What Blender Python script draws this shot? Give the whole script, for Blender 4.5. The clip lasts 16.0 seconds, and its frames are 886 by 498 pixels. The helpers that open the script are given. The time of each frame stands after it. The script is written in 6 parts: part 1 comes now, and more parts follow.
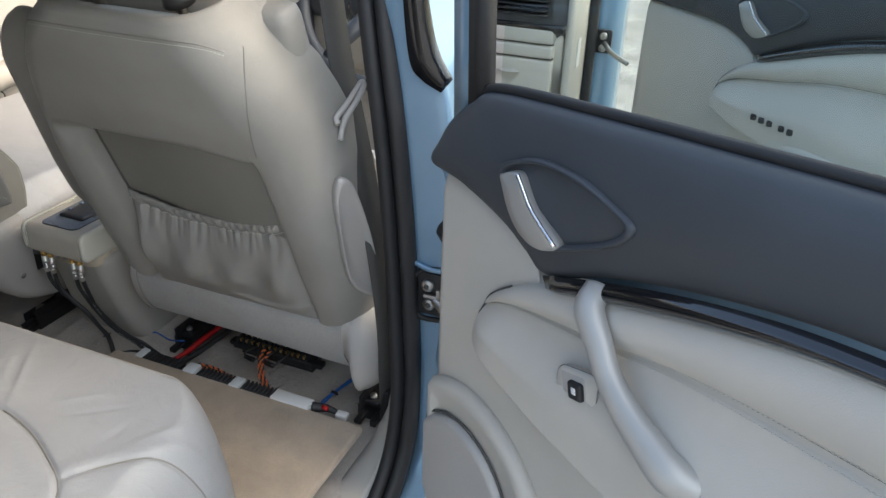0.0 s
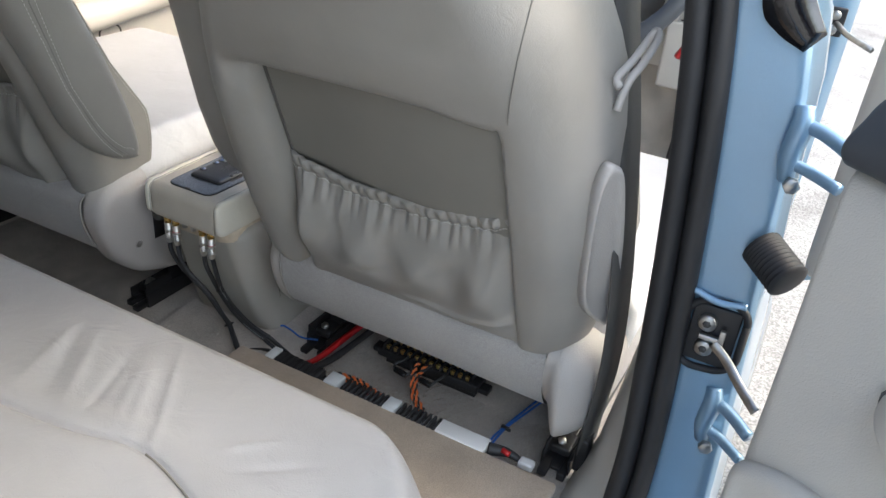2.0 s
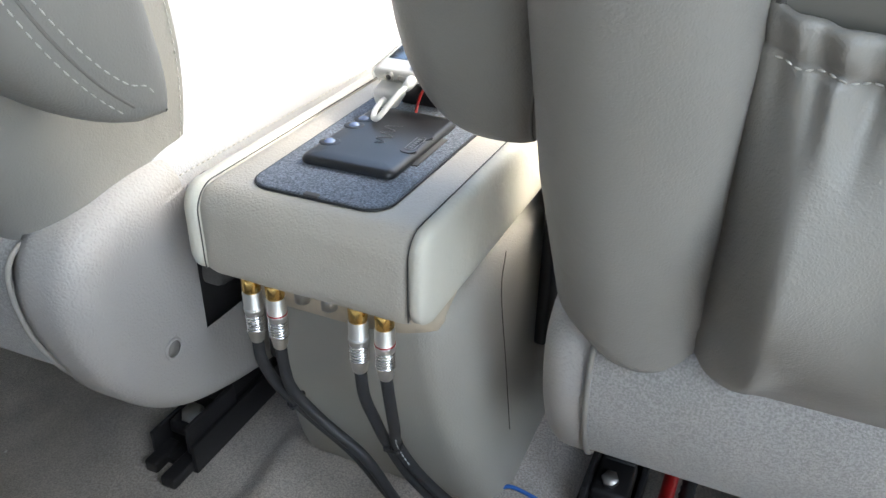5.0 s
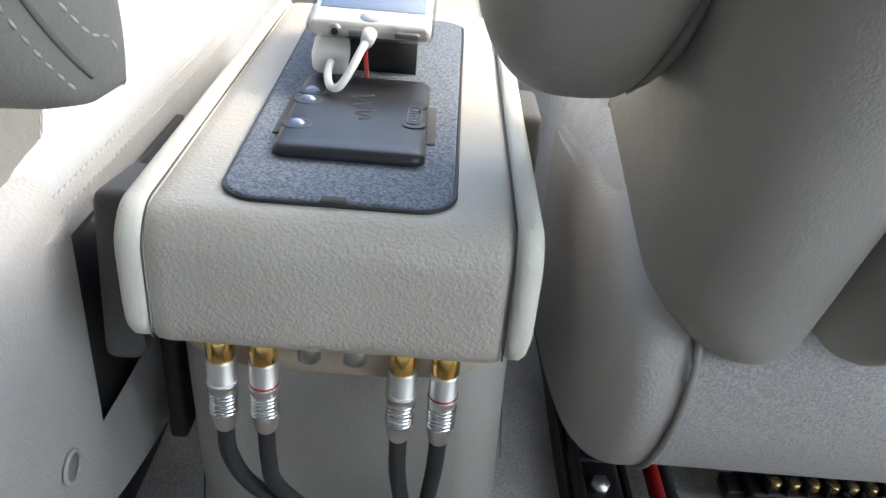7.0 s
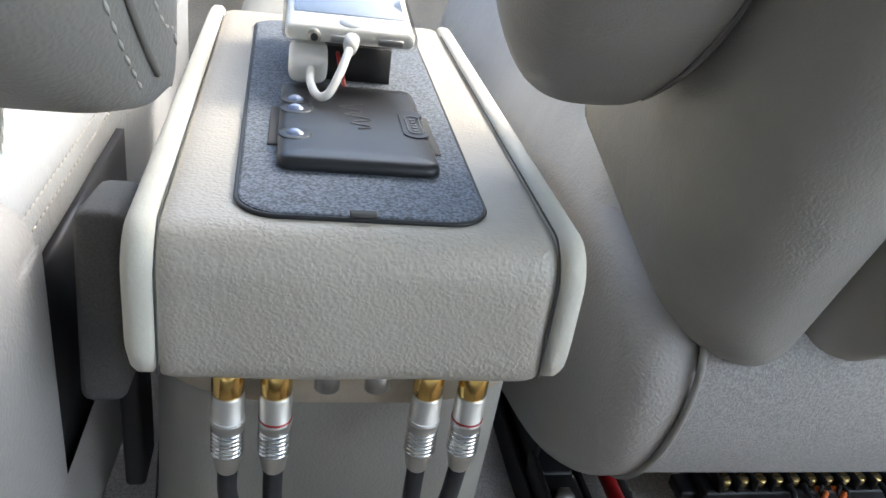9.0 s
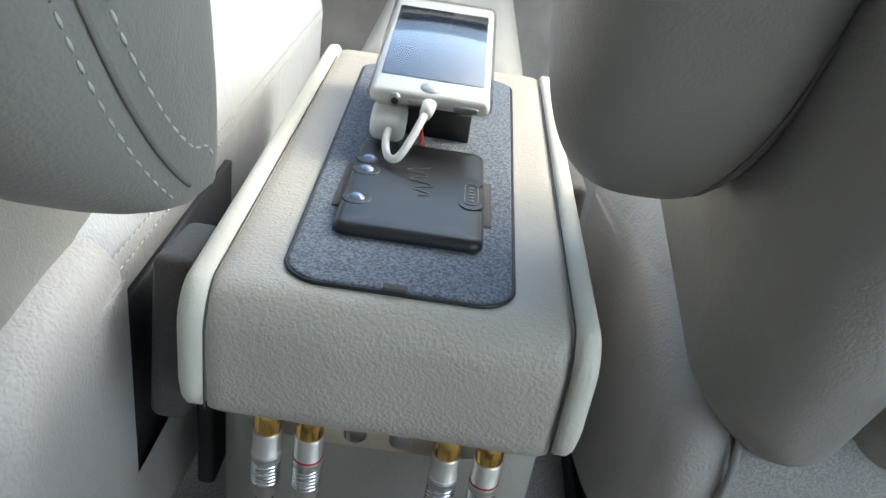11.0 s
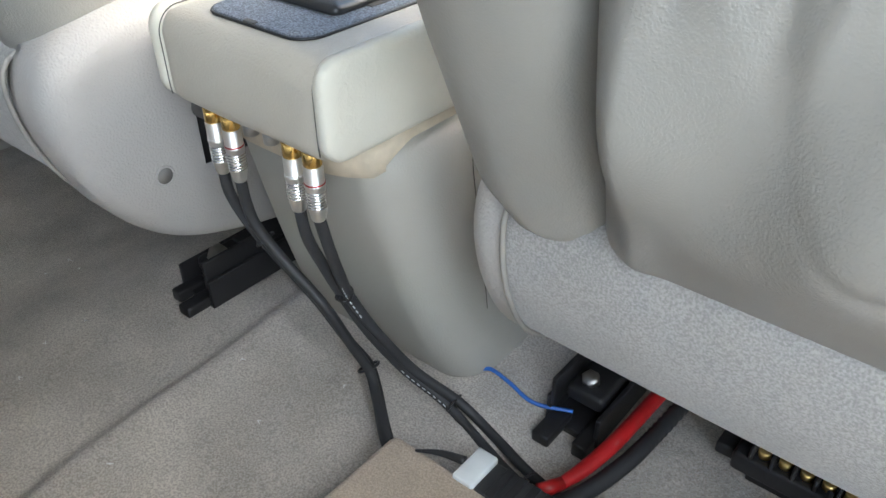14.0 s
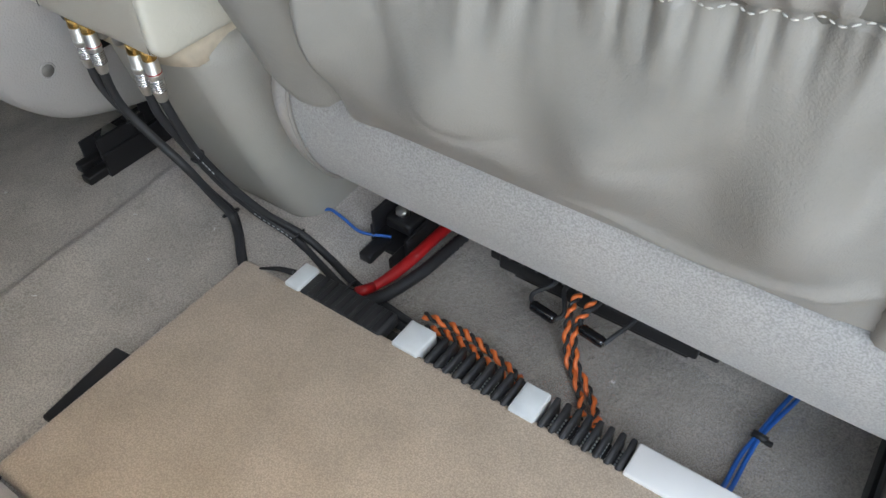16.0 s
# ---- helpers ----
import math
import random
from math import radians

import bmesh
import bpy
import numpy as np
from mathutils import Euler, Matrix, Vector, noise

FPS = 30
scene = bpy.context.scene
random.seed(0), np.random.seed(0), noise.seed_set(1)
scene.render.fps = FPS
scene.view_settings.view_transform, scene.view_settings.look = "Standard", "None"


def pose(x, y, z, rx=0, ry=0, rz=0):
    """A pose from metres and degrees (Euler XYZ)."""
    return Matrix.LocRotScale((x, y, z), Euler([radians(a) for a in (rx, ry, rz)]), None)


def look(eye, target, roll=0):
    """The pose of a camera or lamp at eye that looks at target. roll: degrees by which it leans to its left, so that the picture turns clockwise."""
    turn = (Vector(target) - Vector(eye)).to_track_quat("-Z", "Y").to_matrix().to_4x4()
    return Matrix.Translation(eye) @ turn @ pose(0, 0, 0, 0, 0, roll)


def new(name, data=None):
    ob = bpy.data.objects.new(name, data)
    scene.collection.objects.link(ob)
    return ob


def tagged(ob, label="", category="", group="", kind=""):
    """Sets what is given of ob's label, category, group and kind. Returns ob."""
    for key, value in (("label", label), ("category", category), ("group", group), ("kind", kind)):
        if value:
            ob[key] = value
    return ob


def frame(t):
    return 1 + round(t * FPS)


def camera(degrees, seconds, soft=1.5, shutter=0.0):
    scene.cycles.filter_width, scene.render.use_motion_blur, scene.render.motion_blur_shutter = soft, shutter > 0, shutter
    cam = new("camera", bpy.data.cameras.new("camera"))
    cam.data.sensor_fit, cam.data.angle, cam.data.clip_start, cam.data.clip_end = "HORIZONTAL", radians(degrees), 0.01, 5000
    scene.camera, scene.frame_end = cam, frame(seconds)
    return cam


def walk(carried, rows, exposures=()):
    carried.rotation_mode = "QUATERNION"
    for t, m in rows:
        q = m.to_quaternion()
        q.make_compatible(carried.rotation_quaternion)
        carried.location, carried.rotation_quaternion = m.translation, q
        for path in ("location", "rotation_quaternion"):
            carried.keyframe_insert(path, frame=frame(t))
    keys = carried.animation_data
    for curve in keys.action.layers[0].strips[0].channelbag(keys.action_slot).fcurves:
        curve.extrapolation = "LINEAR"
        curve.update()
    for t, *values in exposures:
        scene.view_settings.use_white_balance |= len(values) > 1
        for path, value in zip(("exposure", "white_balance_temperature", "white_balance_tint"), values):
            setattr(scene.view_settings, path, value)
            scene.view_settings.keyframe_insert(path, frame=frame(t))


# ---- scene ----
cam = camera(58.51, 16.0)
PATH = [
    (0.0, 1.1619, -0.9327, 1.0858, 61.87, -1.61, 22.75),
    (0.5, 1.0665, -0.9222, 1.0546, 61.12, -2.78, 23.93),
    (1.0, 0.9973, -0.8848, 1.0262, 60.44, -3.22, 26.33),
    (1.5, 0.9067, -0.8543, 1.0023, 59.79, -4.30, 26.85),
    (2.0, 0.8208, -0.7728, 0.9480, 60.39, -4.71, 28.60),
    (2.5, 0.7432, -0.6487, 0.8677, 62.15, -3.87, 32.38),
    (3.0, 0.6407, -0.5262, 0.7789, 64.30, -2.95, 35.06),
    (3.5, 0.5141, -0.4529, 0.7168, 65.63, -2.46, 34.15),
    (4.0, 0.4011, -0.3970, 0.6542, 64.49, -1.62, 31.76),
    (4.5, 0.3013, -0.3769, 0.6130, 62.30, -1.35, 26.95),
    (4.7, 0.2647, -0.3434, 0.6053, 60.65, -0.90, 25.84),
    (6.8, 0.0377, -0.2387, 0.5321, 59.81, -4.46, 2.92),
    (7.0, 0.0308, -0.2360, 0.5343, 60.21, -4.61, 0.64),
    (7.5, 0.0137, -0.2308, 0.5344, 61.47, -5.47, -4.13),
    (8.0, -0.0126, -0.2269, 0.5268, 62.39, -7.12, -8.48),
    (8.5, -0.0292, -0.2180, 0.5203, 62.63, -8.17, -10.67),
    (9.0, -0.0266, -0.2184, 0.5193, 62.51, -7.49, -8.99),
    (9.5, -0.0221, -0.2205, 0.5186, 62.56, -6.87, -6.92),
    (9.7, -0.0199, -0.2178, 0.5236, 61.39, -6.97, -5.76),
    (11.8, 0.0848, -0.2277, 0.5662, 60.35, -5.92, 16.28),
    (12.0, 0.1169, -0.2279, 0.5603, 62.10, -5.06, 21.01),
    (12.5, 0.1820, -0.2274, 0.5563, 63.80, -2.39, 28.94),
    (13.0, 0.2374, -0.2199, 0.5518, 62.44, 0.04, 35.45),
    (13.5, 0.2887, -0.2309, 0.5523, 59.13, 0.45, 37.89),
    (14.0, 0.3468, -0.2371, 0.5502, 54.85, 0.50, 39.69),
    (14.5, 0.4005, -0.2656, 0.5699, 52.57, -0.16, 38.07),
    (15.0, 0.4501, -0.2734, 0.6029, 49.31, 0.54, 36.98),
    (15.5, 0.4946, -0.2779, 0.6272, 47.28, 0.98, 36.27),
    (16.0, 0.5224, -0.2789, 0.6452, 45.12, 1.24, 35.19),
]
walk(cam, [(t, pose(x, y, z, rx, ry, rz)) for t, x, y, z, rx, ry, rz in PATH],
     exposures=[(0.0, 1.62, 6700, 5), (1.0, 1.95, 6700, 5), (2.5, 2.08, 6450, 6), (3.5, 2.4, 6400, 5), (4.5, 2.95, 6330, 3), (6.8, 2.88, 6230, 3), (9.7, 2.80, 6200, 3), (12.0, 2.42, 5980, -4), (13.5, 2.72, 6250, 0), (14.2, 3.42, 6520, 3), (16.0, 3.02, 6620, 4)])

# ---- light ----
world = bpy.data.worlds.new("overcast_sky")
scene.world = world
world.use_nodes = True
wn = world.node_tree
sky = wn.nodes.new("ShaderNodeTexSky")
sky.sky_type, sky.sun_disc = "NISHITA", False
sky.sun_elevation, sky.sun_rotation = radians(46), radians(64)
sky.air_density, sky.dust_density, sky.ozone_density = 1.0, 4.0, 0.6
wn.nodes["Background"].inputs["Strength"].default_value = 0.15
wn.links.new(sky.outputs[0], wn.nodes["Background"].inputs["Color"])
sun = new("sun", bpy.data.lights.new("sun", "SUN"))
sun.data.energy, sun.data.angle, sun.data.color = 0.30, radians(58), (1.0, 0.985, 0.96)
sun.matrix_world = look((4.2, -4.0, 4.4), (0, 0, 0))


# ---- materials ----
def material(name, col, rough=0.6, metal=0.0, vary=0.08, vscale=9.0, grain=0.0, gscale=900.0, kind="noise", crease=0.0, cscale=60.0,
             fleck=0.0, fscale=1500.0, coat=0.0, stain=None, sheen=0.0):
    """A surface with slow colour drift, optional flecks, fine grain and soft creases, all in metres."""
    m = bpy.data.materials.new(name)
    m.use_nodes = True
    nt = m.node_tree
    N, L = nt.nodes, nt.links
    b = N["Principled BSDF"]
    b.inputs["Roughness"].default_value, b.inputs["Metallic"].default_value = rough, metal
    if coat:
        b.inputs["Coat Weight"].default_value, b.inputs["Coat Roughness"].default_value = coat, 0.06
    if sheen:
        b.inputs["Sheen Weight"].default_value = sheen
    tc = N.new("ShaderNodeTexCoord")
    n1 = N.new("ShaderNodeTexNoise")
    n1.inputs["Scale"].default_value, n1.inputs["Detail"].default_value = vscale, 5
    L.new(tc.outputs["Object"], n1.inputs["Vector"])
    ramp = N.new("ShaderNodeValToRGB")
    dark = stain or tuple(c * (1 - vary * 2.2) for c in col)
    ramp.color_ramp.elements[0].position, ramp.color_ramp.elements[0].color = 0.25, (*dark, 1)
    ramp.color_ramp.elements[1].position, ramp.color_ramp.elements[1].color = 0.75, (*[min(1, c * (1 + vary)) for c in col], 1)
    L.new(n1.outputs["Fac"], ramp.inputs["Fac"])
    colour = ramp.outputs["Color"]
    if fleck:
        n2 = N.new("ShaderNodeTexNoise")
        n2.inputs["Scale"].default_value, n2.inputs["Detail"].default_value = fscale, 2
        L.new(tc.outputs["Object"], n2.inputs["Vector"])
        mr = N.new("ShaderNodeMapRange")
        mr.inputs[1].default_value, mr.inputs[2].default_value = 0.35, 0.65
        mr.inputs[3].default_value, mr.inputs[4].default_value = 1 - fleck, 1 + fleck
        L.new(n2.outputs["Fac"], mr.inputs[0])
        mx = N.new("ShaderNodeVectorMath")
        mx.operation = "SCALE"
        L.new(colour, mx.inputs[0])
        L.new(mr.outputs[0], mx.inputs["Scale"])
        colour = mx.outputs[0]
    L.new(colour, b.inputs["Base Color"])
    rr = N.new("ShaderNodeMapRange")
    rr.inputs[3].default_value, rr.inputs[4].default_value = max(0.02, rough - 0.06), min(1, rough + 0.06)
    L.new(n1.outputs["Fac"], rr.inputs[0])
    L.new(rr.outputs[0], b.inputs["Roughness"])
    normal = None
    if crease:
        nc = N.new("ShaderNodeTexNoise")
        nc.inputs["Scale"].default_value, nc.inputs["Detail"].default_value, nc.inputs["Distortion"].default_value = cscale, 4, 1.2
        L.new(tc.outputs["Object"], nc.inputs["Vector"])
        bc = N.new("ShaderNodeBump")
        bc.inputs["Strength"].default_value, bc.inputs["Distance"].default_value = 0.6, crease
        L.new(nc.outputs["Fac"], bc.inputs["Height"])
        normal = bc.outputs[0]
    if grain:
        if kind == "leather":
            g = N.new("ShaderNodeTexVoronoi")
            g.feature = "SMOOTH_F1"
            g.inputs["Scale"].default_value = gscale
            nz = N.new("ShaderNodeTexNoise")
            nz.inputs["Scale"].default_value, nz.inputs["Detail"].default_value = gscale * 0.22, 4
            L.new(tc.outputs["Object"], nz.inputs["Vector"])
            ad = N.new("ShaderNodeVectorMath")
            ad.operation = "MULTIPLY_ADD"
            ad.inputs[1].default_value = (2.4 / gscale,) * 3
            L.new(nz.outputs["Color"], ad.inputs[0])
            L.new(tc.outputs["Object"], ad.inputs[2])
            L.new(ad.outputs[0], g.inputs["Vector"])
            mg = N.new("ShaderNodeMapRange")
            mg.inputs[2].default_value, mg.inputs[3].default_value, mg.inputs[4].default_value = 0.8, 1.0, 0.0
            L.new(g.outputs["Distance"], mg.inputs[0])
            height = mg.outputs[0]
        else:
            g = N.new("ShaderNodeTexNoise")
            g.inputs["Scale"].default_value, g.inputs["Detail"].default_value = gscale, 3
            L.new(tc.outputs["Object"], g.inputs["Vector"])
            height = g.outputs["Fac"]
        bg = N.new("ShaderNodeBump")
        bg.inputs["Strength"].default_value, bg.inputs["Distance"].default_value = 0.7, grain
        L.new(height, bg.inputs["Height"])
        if normal:
            L.new(normal, bg.inputs["Normal"])
        normal = bg.outputs[0]
    if normal:
        L.new(normal, b.inputs["Normal"])
    return m


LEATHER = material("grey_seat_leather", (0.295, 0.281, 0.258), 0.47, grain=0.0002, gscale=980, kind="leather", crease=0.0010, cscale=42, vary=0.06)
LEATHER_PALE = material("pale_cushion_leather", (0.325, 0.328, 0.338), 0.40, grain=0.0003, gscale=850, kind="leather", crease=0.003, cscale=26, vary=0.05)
# brighter copy of the cushion leather: windscreen light put into the colour
LEATHER_LIT = material("window_lit_cushion_leather", (0.49, 0.495, 0.51), 0.42, grain=0.0004, gscale=760, kind="leather", crease=0.003, cscale=30, vary=0.05)
LEATHER_BOX = material("tan_grey_grained_leather", (0.48, 0.44, 0.375), 0.46, grain=0.00036, gscale=760, kind="leather", crease=0.0006, cscale=90, vary=0.06)
SUEDE = material("cream_soft_leather", (0.66, 0.63, 0.54), 0.7, grain=0.0002, gscale=900, crease=0.0008, cscale=110, vary=0.05)
PANEL_CLOTH = material("dark_grey_back_panel", (0.205, 0.194, 0.172), 0.75, grain=0.00015, gscale=1600, vary=0.04)
FELT = material("grey_felt", (0.345, 0.336, 0.324), 0.95, fleck=0.19, fscale=760, grain=0.0006, gscale=1000, vary=0.06, sheen=0.2)
COVER = material("grey_grained_plastic", (0.43, 0.41, 0.39), 0.52, grain=0.0005, gscale=620, kind="leather", vary=0.04)
CONSOLE = material("grey_console_plastic", (0.375, 0.36, 0.322), 0.5, grain=0.00025, gscale=850, kind="leather", vary=0.05)
CARPET = material("grey_beige_carpet", (0.50, 0.46, 0.415), 0.95, fleck=0.25, fscale=700, grain=0.0012, gscale=900, vary=0.14, vscale=14, crease=0.002, cscale=18, sheen=0.15)
BOARD = material("tan_carpeted_board", (0.46, 0.375, 0.29), 0.95, fleck=0.18, fscale=800, grain=0.0009, gscale=1200, vary=0.08, vscale=20, sheen=0.2)
WOOD = material("raw_cream_filler", (0.60, 0.52, 0.40), 0.8, grain=0.0002, gscale=700, vary=0.12, vscale=60)
FOAM = material("blue_grey_speckled_board", (0.14, 0.158, 0.19), 0.7, fleck=0.5, fscale=900, grain=0.0004, gscale=900, vary=0.05)
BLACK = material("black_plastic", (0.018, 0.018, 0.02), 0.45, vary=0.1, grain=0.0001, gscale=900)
DEVICE = material("black_anodised_metal", (0.02, 0.021, 0.024), 0.4, metal=0.0, vary=0.08, grain=0.00004, gscale=2500)
GLOSS = material("piano_black_trim", (0.008, 0.008, 0.01), 0.12, vary=0.1, coat=1.0)
RUBBER = material("black_rubber", (0.02, 0.02, 0.022), 0.6, vary=0.15, grain=0.0002, gscale=500)
CABLE = material("dark_grey_cable_jacket", (0.03, 0.031, 0.034), 0.55, vary=0.15, grain=0.0002, gscale=1400)
SILVER = material("satin_silver", (0.76, 0.74, 0.70), 0.45, metal=1.0, vary=0.05, grain=0.00005, gscale=1500)
CHROME = material("bright_chrome", (0.85, 0.85, 0.86), 0.1, metal=1.0, vary=0.03)
STEEL = material("bare_steel", (0.5, 0.49, 0.47), 0.35, metal=1.0, vary=0.15, vscale=80)
BRASS = material("brass_screw", (0.92, 0.66, 0.26), 0.36, metal=1.0, vary=0.08, vscale=150)
GOLD = material("gold_plating", (0.86, 0.58, 0.2), 0.18, metal=1.0, vary=0.06, vscale=120)
SATIN = material("satin_grey_handle", (0.42, 0.41, 0.39), 0.38, metal=0.3, vary=0.03)
BLUE = material("light_blue_metallic_paint", (0.22, 0.36, 0.50), 0.3, metal=0.35, vary=0.04, coat=0.8, fleck=0.08, fscale=2600)
DOOR_BEIGE = material("beige_door_plastic", (0.52, 0.495, 0.45), 0.55, grain=0.0003, gscale=700, kind="leather", vary=0.03)
DOOR_SOFT = material("beige_armrest_leather", (0.54, 0.51, 0.46), 0.45, grain=0.00015, gscale=900, kind="leather", vary=0.04)
DOOR_DARK = material("slate_soft_plastic", (0.052, 0.059, 0.070), 0.5, grain=0.00015, gscale=900, vary=0.06)
WIRE_ORANGE = material("orange_wire", (0.86, 0.20, 0.05), 0.4, vary=0.06, vscale=90)
WIRE_BLUE = material("blue_wire", (0.03, 0.14, 0.5), 0.4, vary=0.06)
RED = material("red_sleeve", (0.42, 0.012, 0.014), 0.4, vary=0.15, vscale=70)
WHITE = material("white_plastic", (0.78, 0.78, 0.77), 0.4, vary=0.03)
LABEL = material("pale_grey_tape", (0.66, 0.69, 0.70), 0.5, vary=0.05, vscale=60)
THREAD = material("pale_thread", (0.62, 0.60, 0.56), 0.7, vary=0.05)
FOLD = material("leather_seam_fold", (0.24, 0.228, 0.21), 0.75, vary=0.15)
SEAM = material("dark_seam_gap", (0.09, 0.085, 0.08), 0.8, vary=0.1)
BALL = material("frosted_glass_ball", (0.20, 0.25, 0.40), 0.15, vary=0.1, vscale=200, coat=0.5)
SCREEN = material("phone_screen_glass", (0.012, 0.018, 0.035), 0.08, vary=0.2, coat=1.0)
BELT = material("grey_belt_webbing", (0.075, 0.072, 0.069), 0.7, grain=0.0003, gscale=900, vary=0.06, fleck=0.15, fscale=1200)
ENGRAVE = material("pale_engraving", (0.16, 0.16, 0.165), 0.5, vary=0.05)
# near-black for filler boxes: shade below seat and board put into the colour
DARK = material("underside_shade", (0.03, 0.028, 0.027), 0.9, vary=0.2)
ASPHALT = material("pale_concrete_paving", (0.36, 0.35, 0.33), 0.9, vary=0.2, vscale=3, fleck=0.4, fscale=160, grain=0.004, gscale=220)
HEADLINER = material("pale_headliner", (0.44, 0.43, 0.41), 0.95, vary=0.03, grain=0.0004, gscale=900)


def glass(name, col, rough=0.0, tint=0.9):
    m = bpy.data.materials.new(name)
    m.use_nodes = True
    N, L = m.node_tree.nodes, m.node_tree.links
    N.remove(N["Principled BSDF"])
    tr, gl, mix, lw = N.new("ShaderNodeBsdfTransparent"), N.new("ShaderNodeBsdfGlossy"), N.new("ShaderNodeMixShader"), N.new("ShaderNodeLayerWeight")
    pw, fr = N.new("ShaderNodeMath"), N.new("ShaderNodeMath")
    lw.inputs[0].default_value = 0.5
    pw.operation, pw.inputs[1].default_value = "POWER", 5.0
    fr.operation, fr.inputs[1].default_value, fr.inputs[2].default_value = "MULTIPLY_ADD", 0.9, 0.035
    L.new(lw.outputs["Facing"], pw.inputs[0])
    L.new(pw.outputs[0], fr.inputs[0])
    tr.inputs[0].default_value = (*col, 1)
    gl.inputs["Roughness"].default_value = rough
    L.new(fr.outputs[0], mix.inputs[0])
    L.new(tr.outputs[0], mix.inputs[1])
    L.new(gl.outputs[0], mix.inputs[2])
    L.new(mix.outputs[0], N["Material Output"].inputs[0])
    return m, (tr, gl, fr, N, L)


GLASS, _ = glass("tinted_window_glass", (0.90, 0.945, 0.925))
# tint set by how much light the unseen windows should hold back
TINT, _ = glass("light_cutting_glass", (0.15, 0.16, 0.158))
CLEAR, _ = glass("clear_phone_case", (0.93, 0.93, 0.92), 0.05)
FILM, (_tr, _gl, _fr, _N, _L) = glass("wrinkled_clear_film", (1.0, 1.0, 1.0), 0.12)
_tc, _nz, _bp = _N.new("ShaderNodeTexCoord"), _N.new("ShaderNodeTexNoise"), _N.new("ShaderNodeBump")
_nz.inputs["Scale"].default_value, _nz.inputs["Detail"].default_value, _nz.inputs["Distortion"].default_value = 70, 3, 2.5
_bp.inputs["Strength"].default_value, _bp.inputs["Distance"].default_value = 1.0, 0.03
_L.new(_tc.outputs["Object"], _nz.inputs["Vector"])
_L.new(_nz.outputs["Fac"], _bp.inputs["Height"])
_L.new(_bp.outputs[0], _gl.inputs["Normal"])
_L.remove(_fr.outputs[0].links[0])
_gl.inputs["Roughness"].default_value = 0.05
for _n in _N:
    if _n.type == "MIX_SHADER":
        _n.inputs[0].default_value = 0.26


# ---- mesh tools ----
def thing(name, label, category, at=(0, 0, 0), group="", kind=""):
    ob = new(name)
    ob.location = at
    ob.empty_display_size = 0.02
    return tagged(ob, label, category, group, kind)


def part(name, mesh, mat, parent=None, label="", smooth=True, turn=True):
    """Link a bmesh or mesh as one object, in world metres, under a thing or a part."""
    if isinstance(mesh, bmesh.types.BMesh):
        bm, mesh = mesh, bpy.data.meshes.new(name)
        if turn:
            bmesh.ops.recalc_face_normals(bm, faces=bm.faces)
        bm.to_mesh(mesh)
        bm.free()
    mesh.materials.append(mat)
    if smooth:
        mesh.shade_smooth()
    ob = new(name, mesh)
    if parent is not None:
        ob.parent = parent
        ob.matrix_parent_inverse = Matrix.Translation(parent.location).inverted()
    return tagged(ob, label) if label else ob


def lone(name, mesh, mat, label, category, group="", kind="", smooth=True, turn=True):
    return tagged(part(name, mesh, mat, None, label, smooth, turn), "", category, group, kind)


def spline(pts, n):
    """n points on a Catmull-Rom curve through pts."""
    p = np.array(pts, float)
    p = np.vstack([2 * p[0] - p[1], p, 2 * p[-1] - p[-2]])
    out, m = [], len(p) - 3
    for t in np.linspace(0, m, n):
        i = min(int(t), m - 1)
        f = t - i
        a, b, c, d = p[i : i + 4]
        out.append(0.5 * (2 * b + (c - a) * f + (2 * a - 5 * b + 4 * c - d) * f * f + (3 * b - a - 3 * c + d) * f ** 3))
    return np.array(out)


def grid(rows, ring=False, caps=False):
    """A mesh through rows of points; ring closes each row, caps closes the two ends."""
    rows = [np.asarray(r, float) for r in rows]
    n, m = len(rows), len(rows[0])
    verts = [tuple(v) for r in rows for v in r]
    faces = []
    for i in range(n - 1):
        for j in range(m if ring else m - 1):
            k = (j + 1) % m
            faces.append((i * m + j, i * m + k, (i + 1) * m + k, (i + 1) * m + j))
    if caps and ring:
        faces.append(tuple(range(m))[::-1])
        faces.append(tuple((n - 1) * m + j for j in range(m)))
    me = bpy.data.meshes.new("m")
    me.from_pydata(verts, [], faces)
    bm = bmesh.new()
    bm.from_mesh(me)
    bpy.data.meshes.remove(me)
    return bm


def facing(bm, way):
    """Turn an open sheet so that its faces look along way."""
    bm.normal_update()
    if sum((f.normal * f.calc_area() for f in bm.faces), Vector()).dot(Vector(way)) < 0:
        bmesh.ops.reverse_faces(bm, faces=bm.faces)
    return bm


def near_line(x, y, line):
    """Distance from each (x, y) to a polyline."""
    best = np.full(np.broadcast(x, y).shape, 9.0)
    for (ax, ay), (bx, by) in zip(line[:-1], line[1:]):
        t = np.clip(((x - ax) * (bx - ax) + (y - ay) * (by - ay)) / ((bx - ax) ** 2 + (by - ay) ** 2), 0, 1)
        best = np.minimum(best, np.hypot(x - ax - t * (bx - ax), y - ay - t * (by - ay)))
    return best


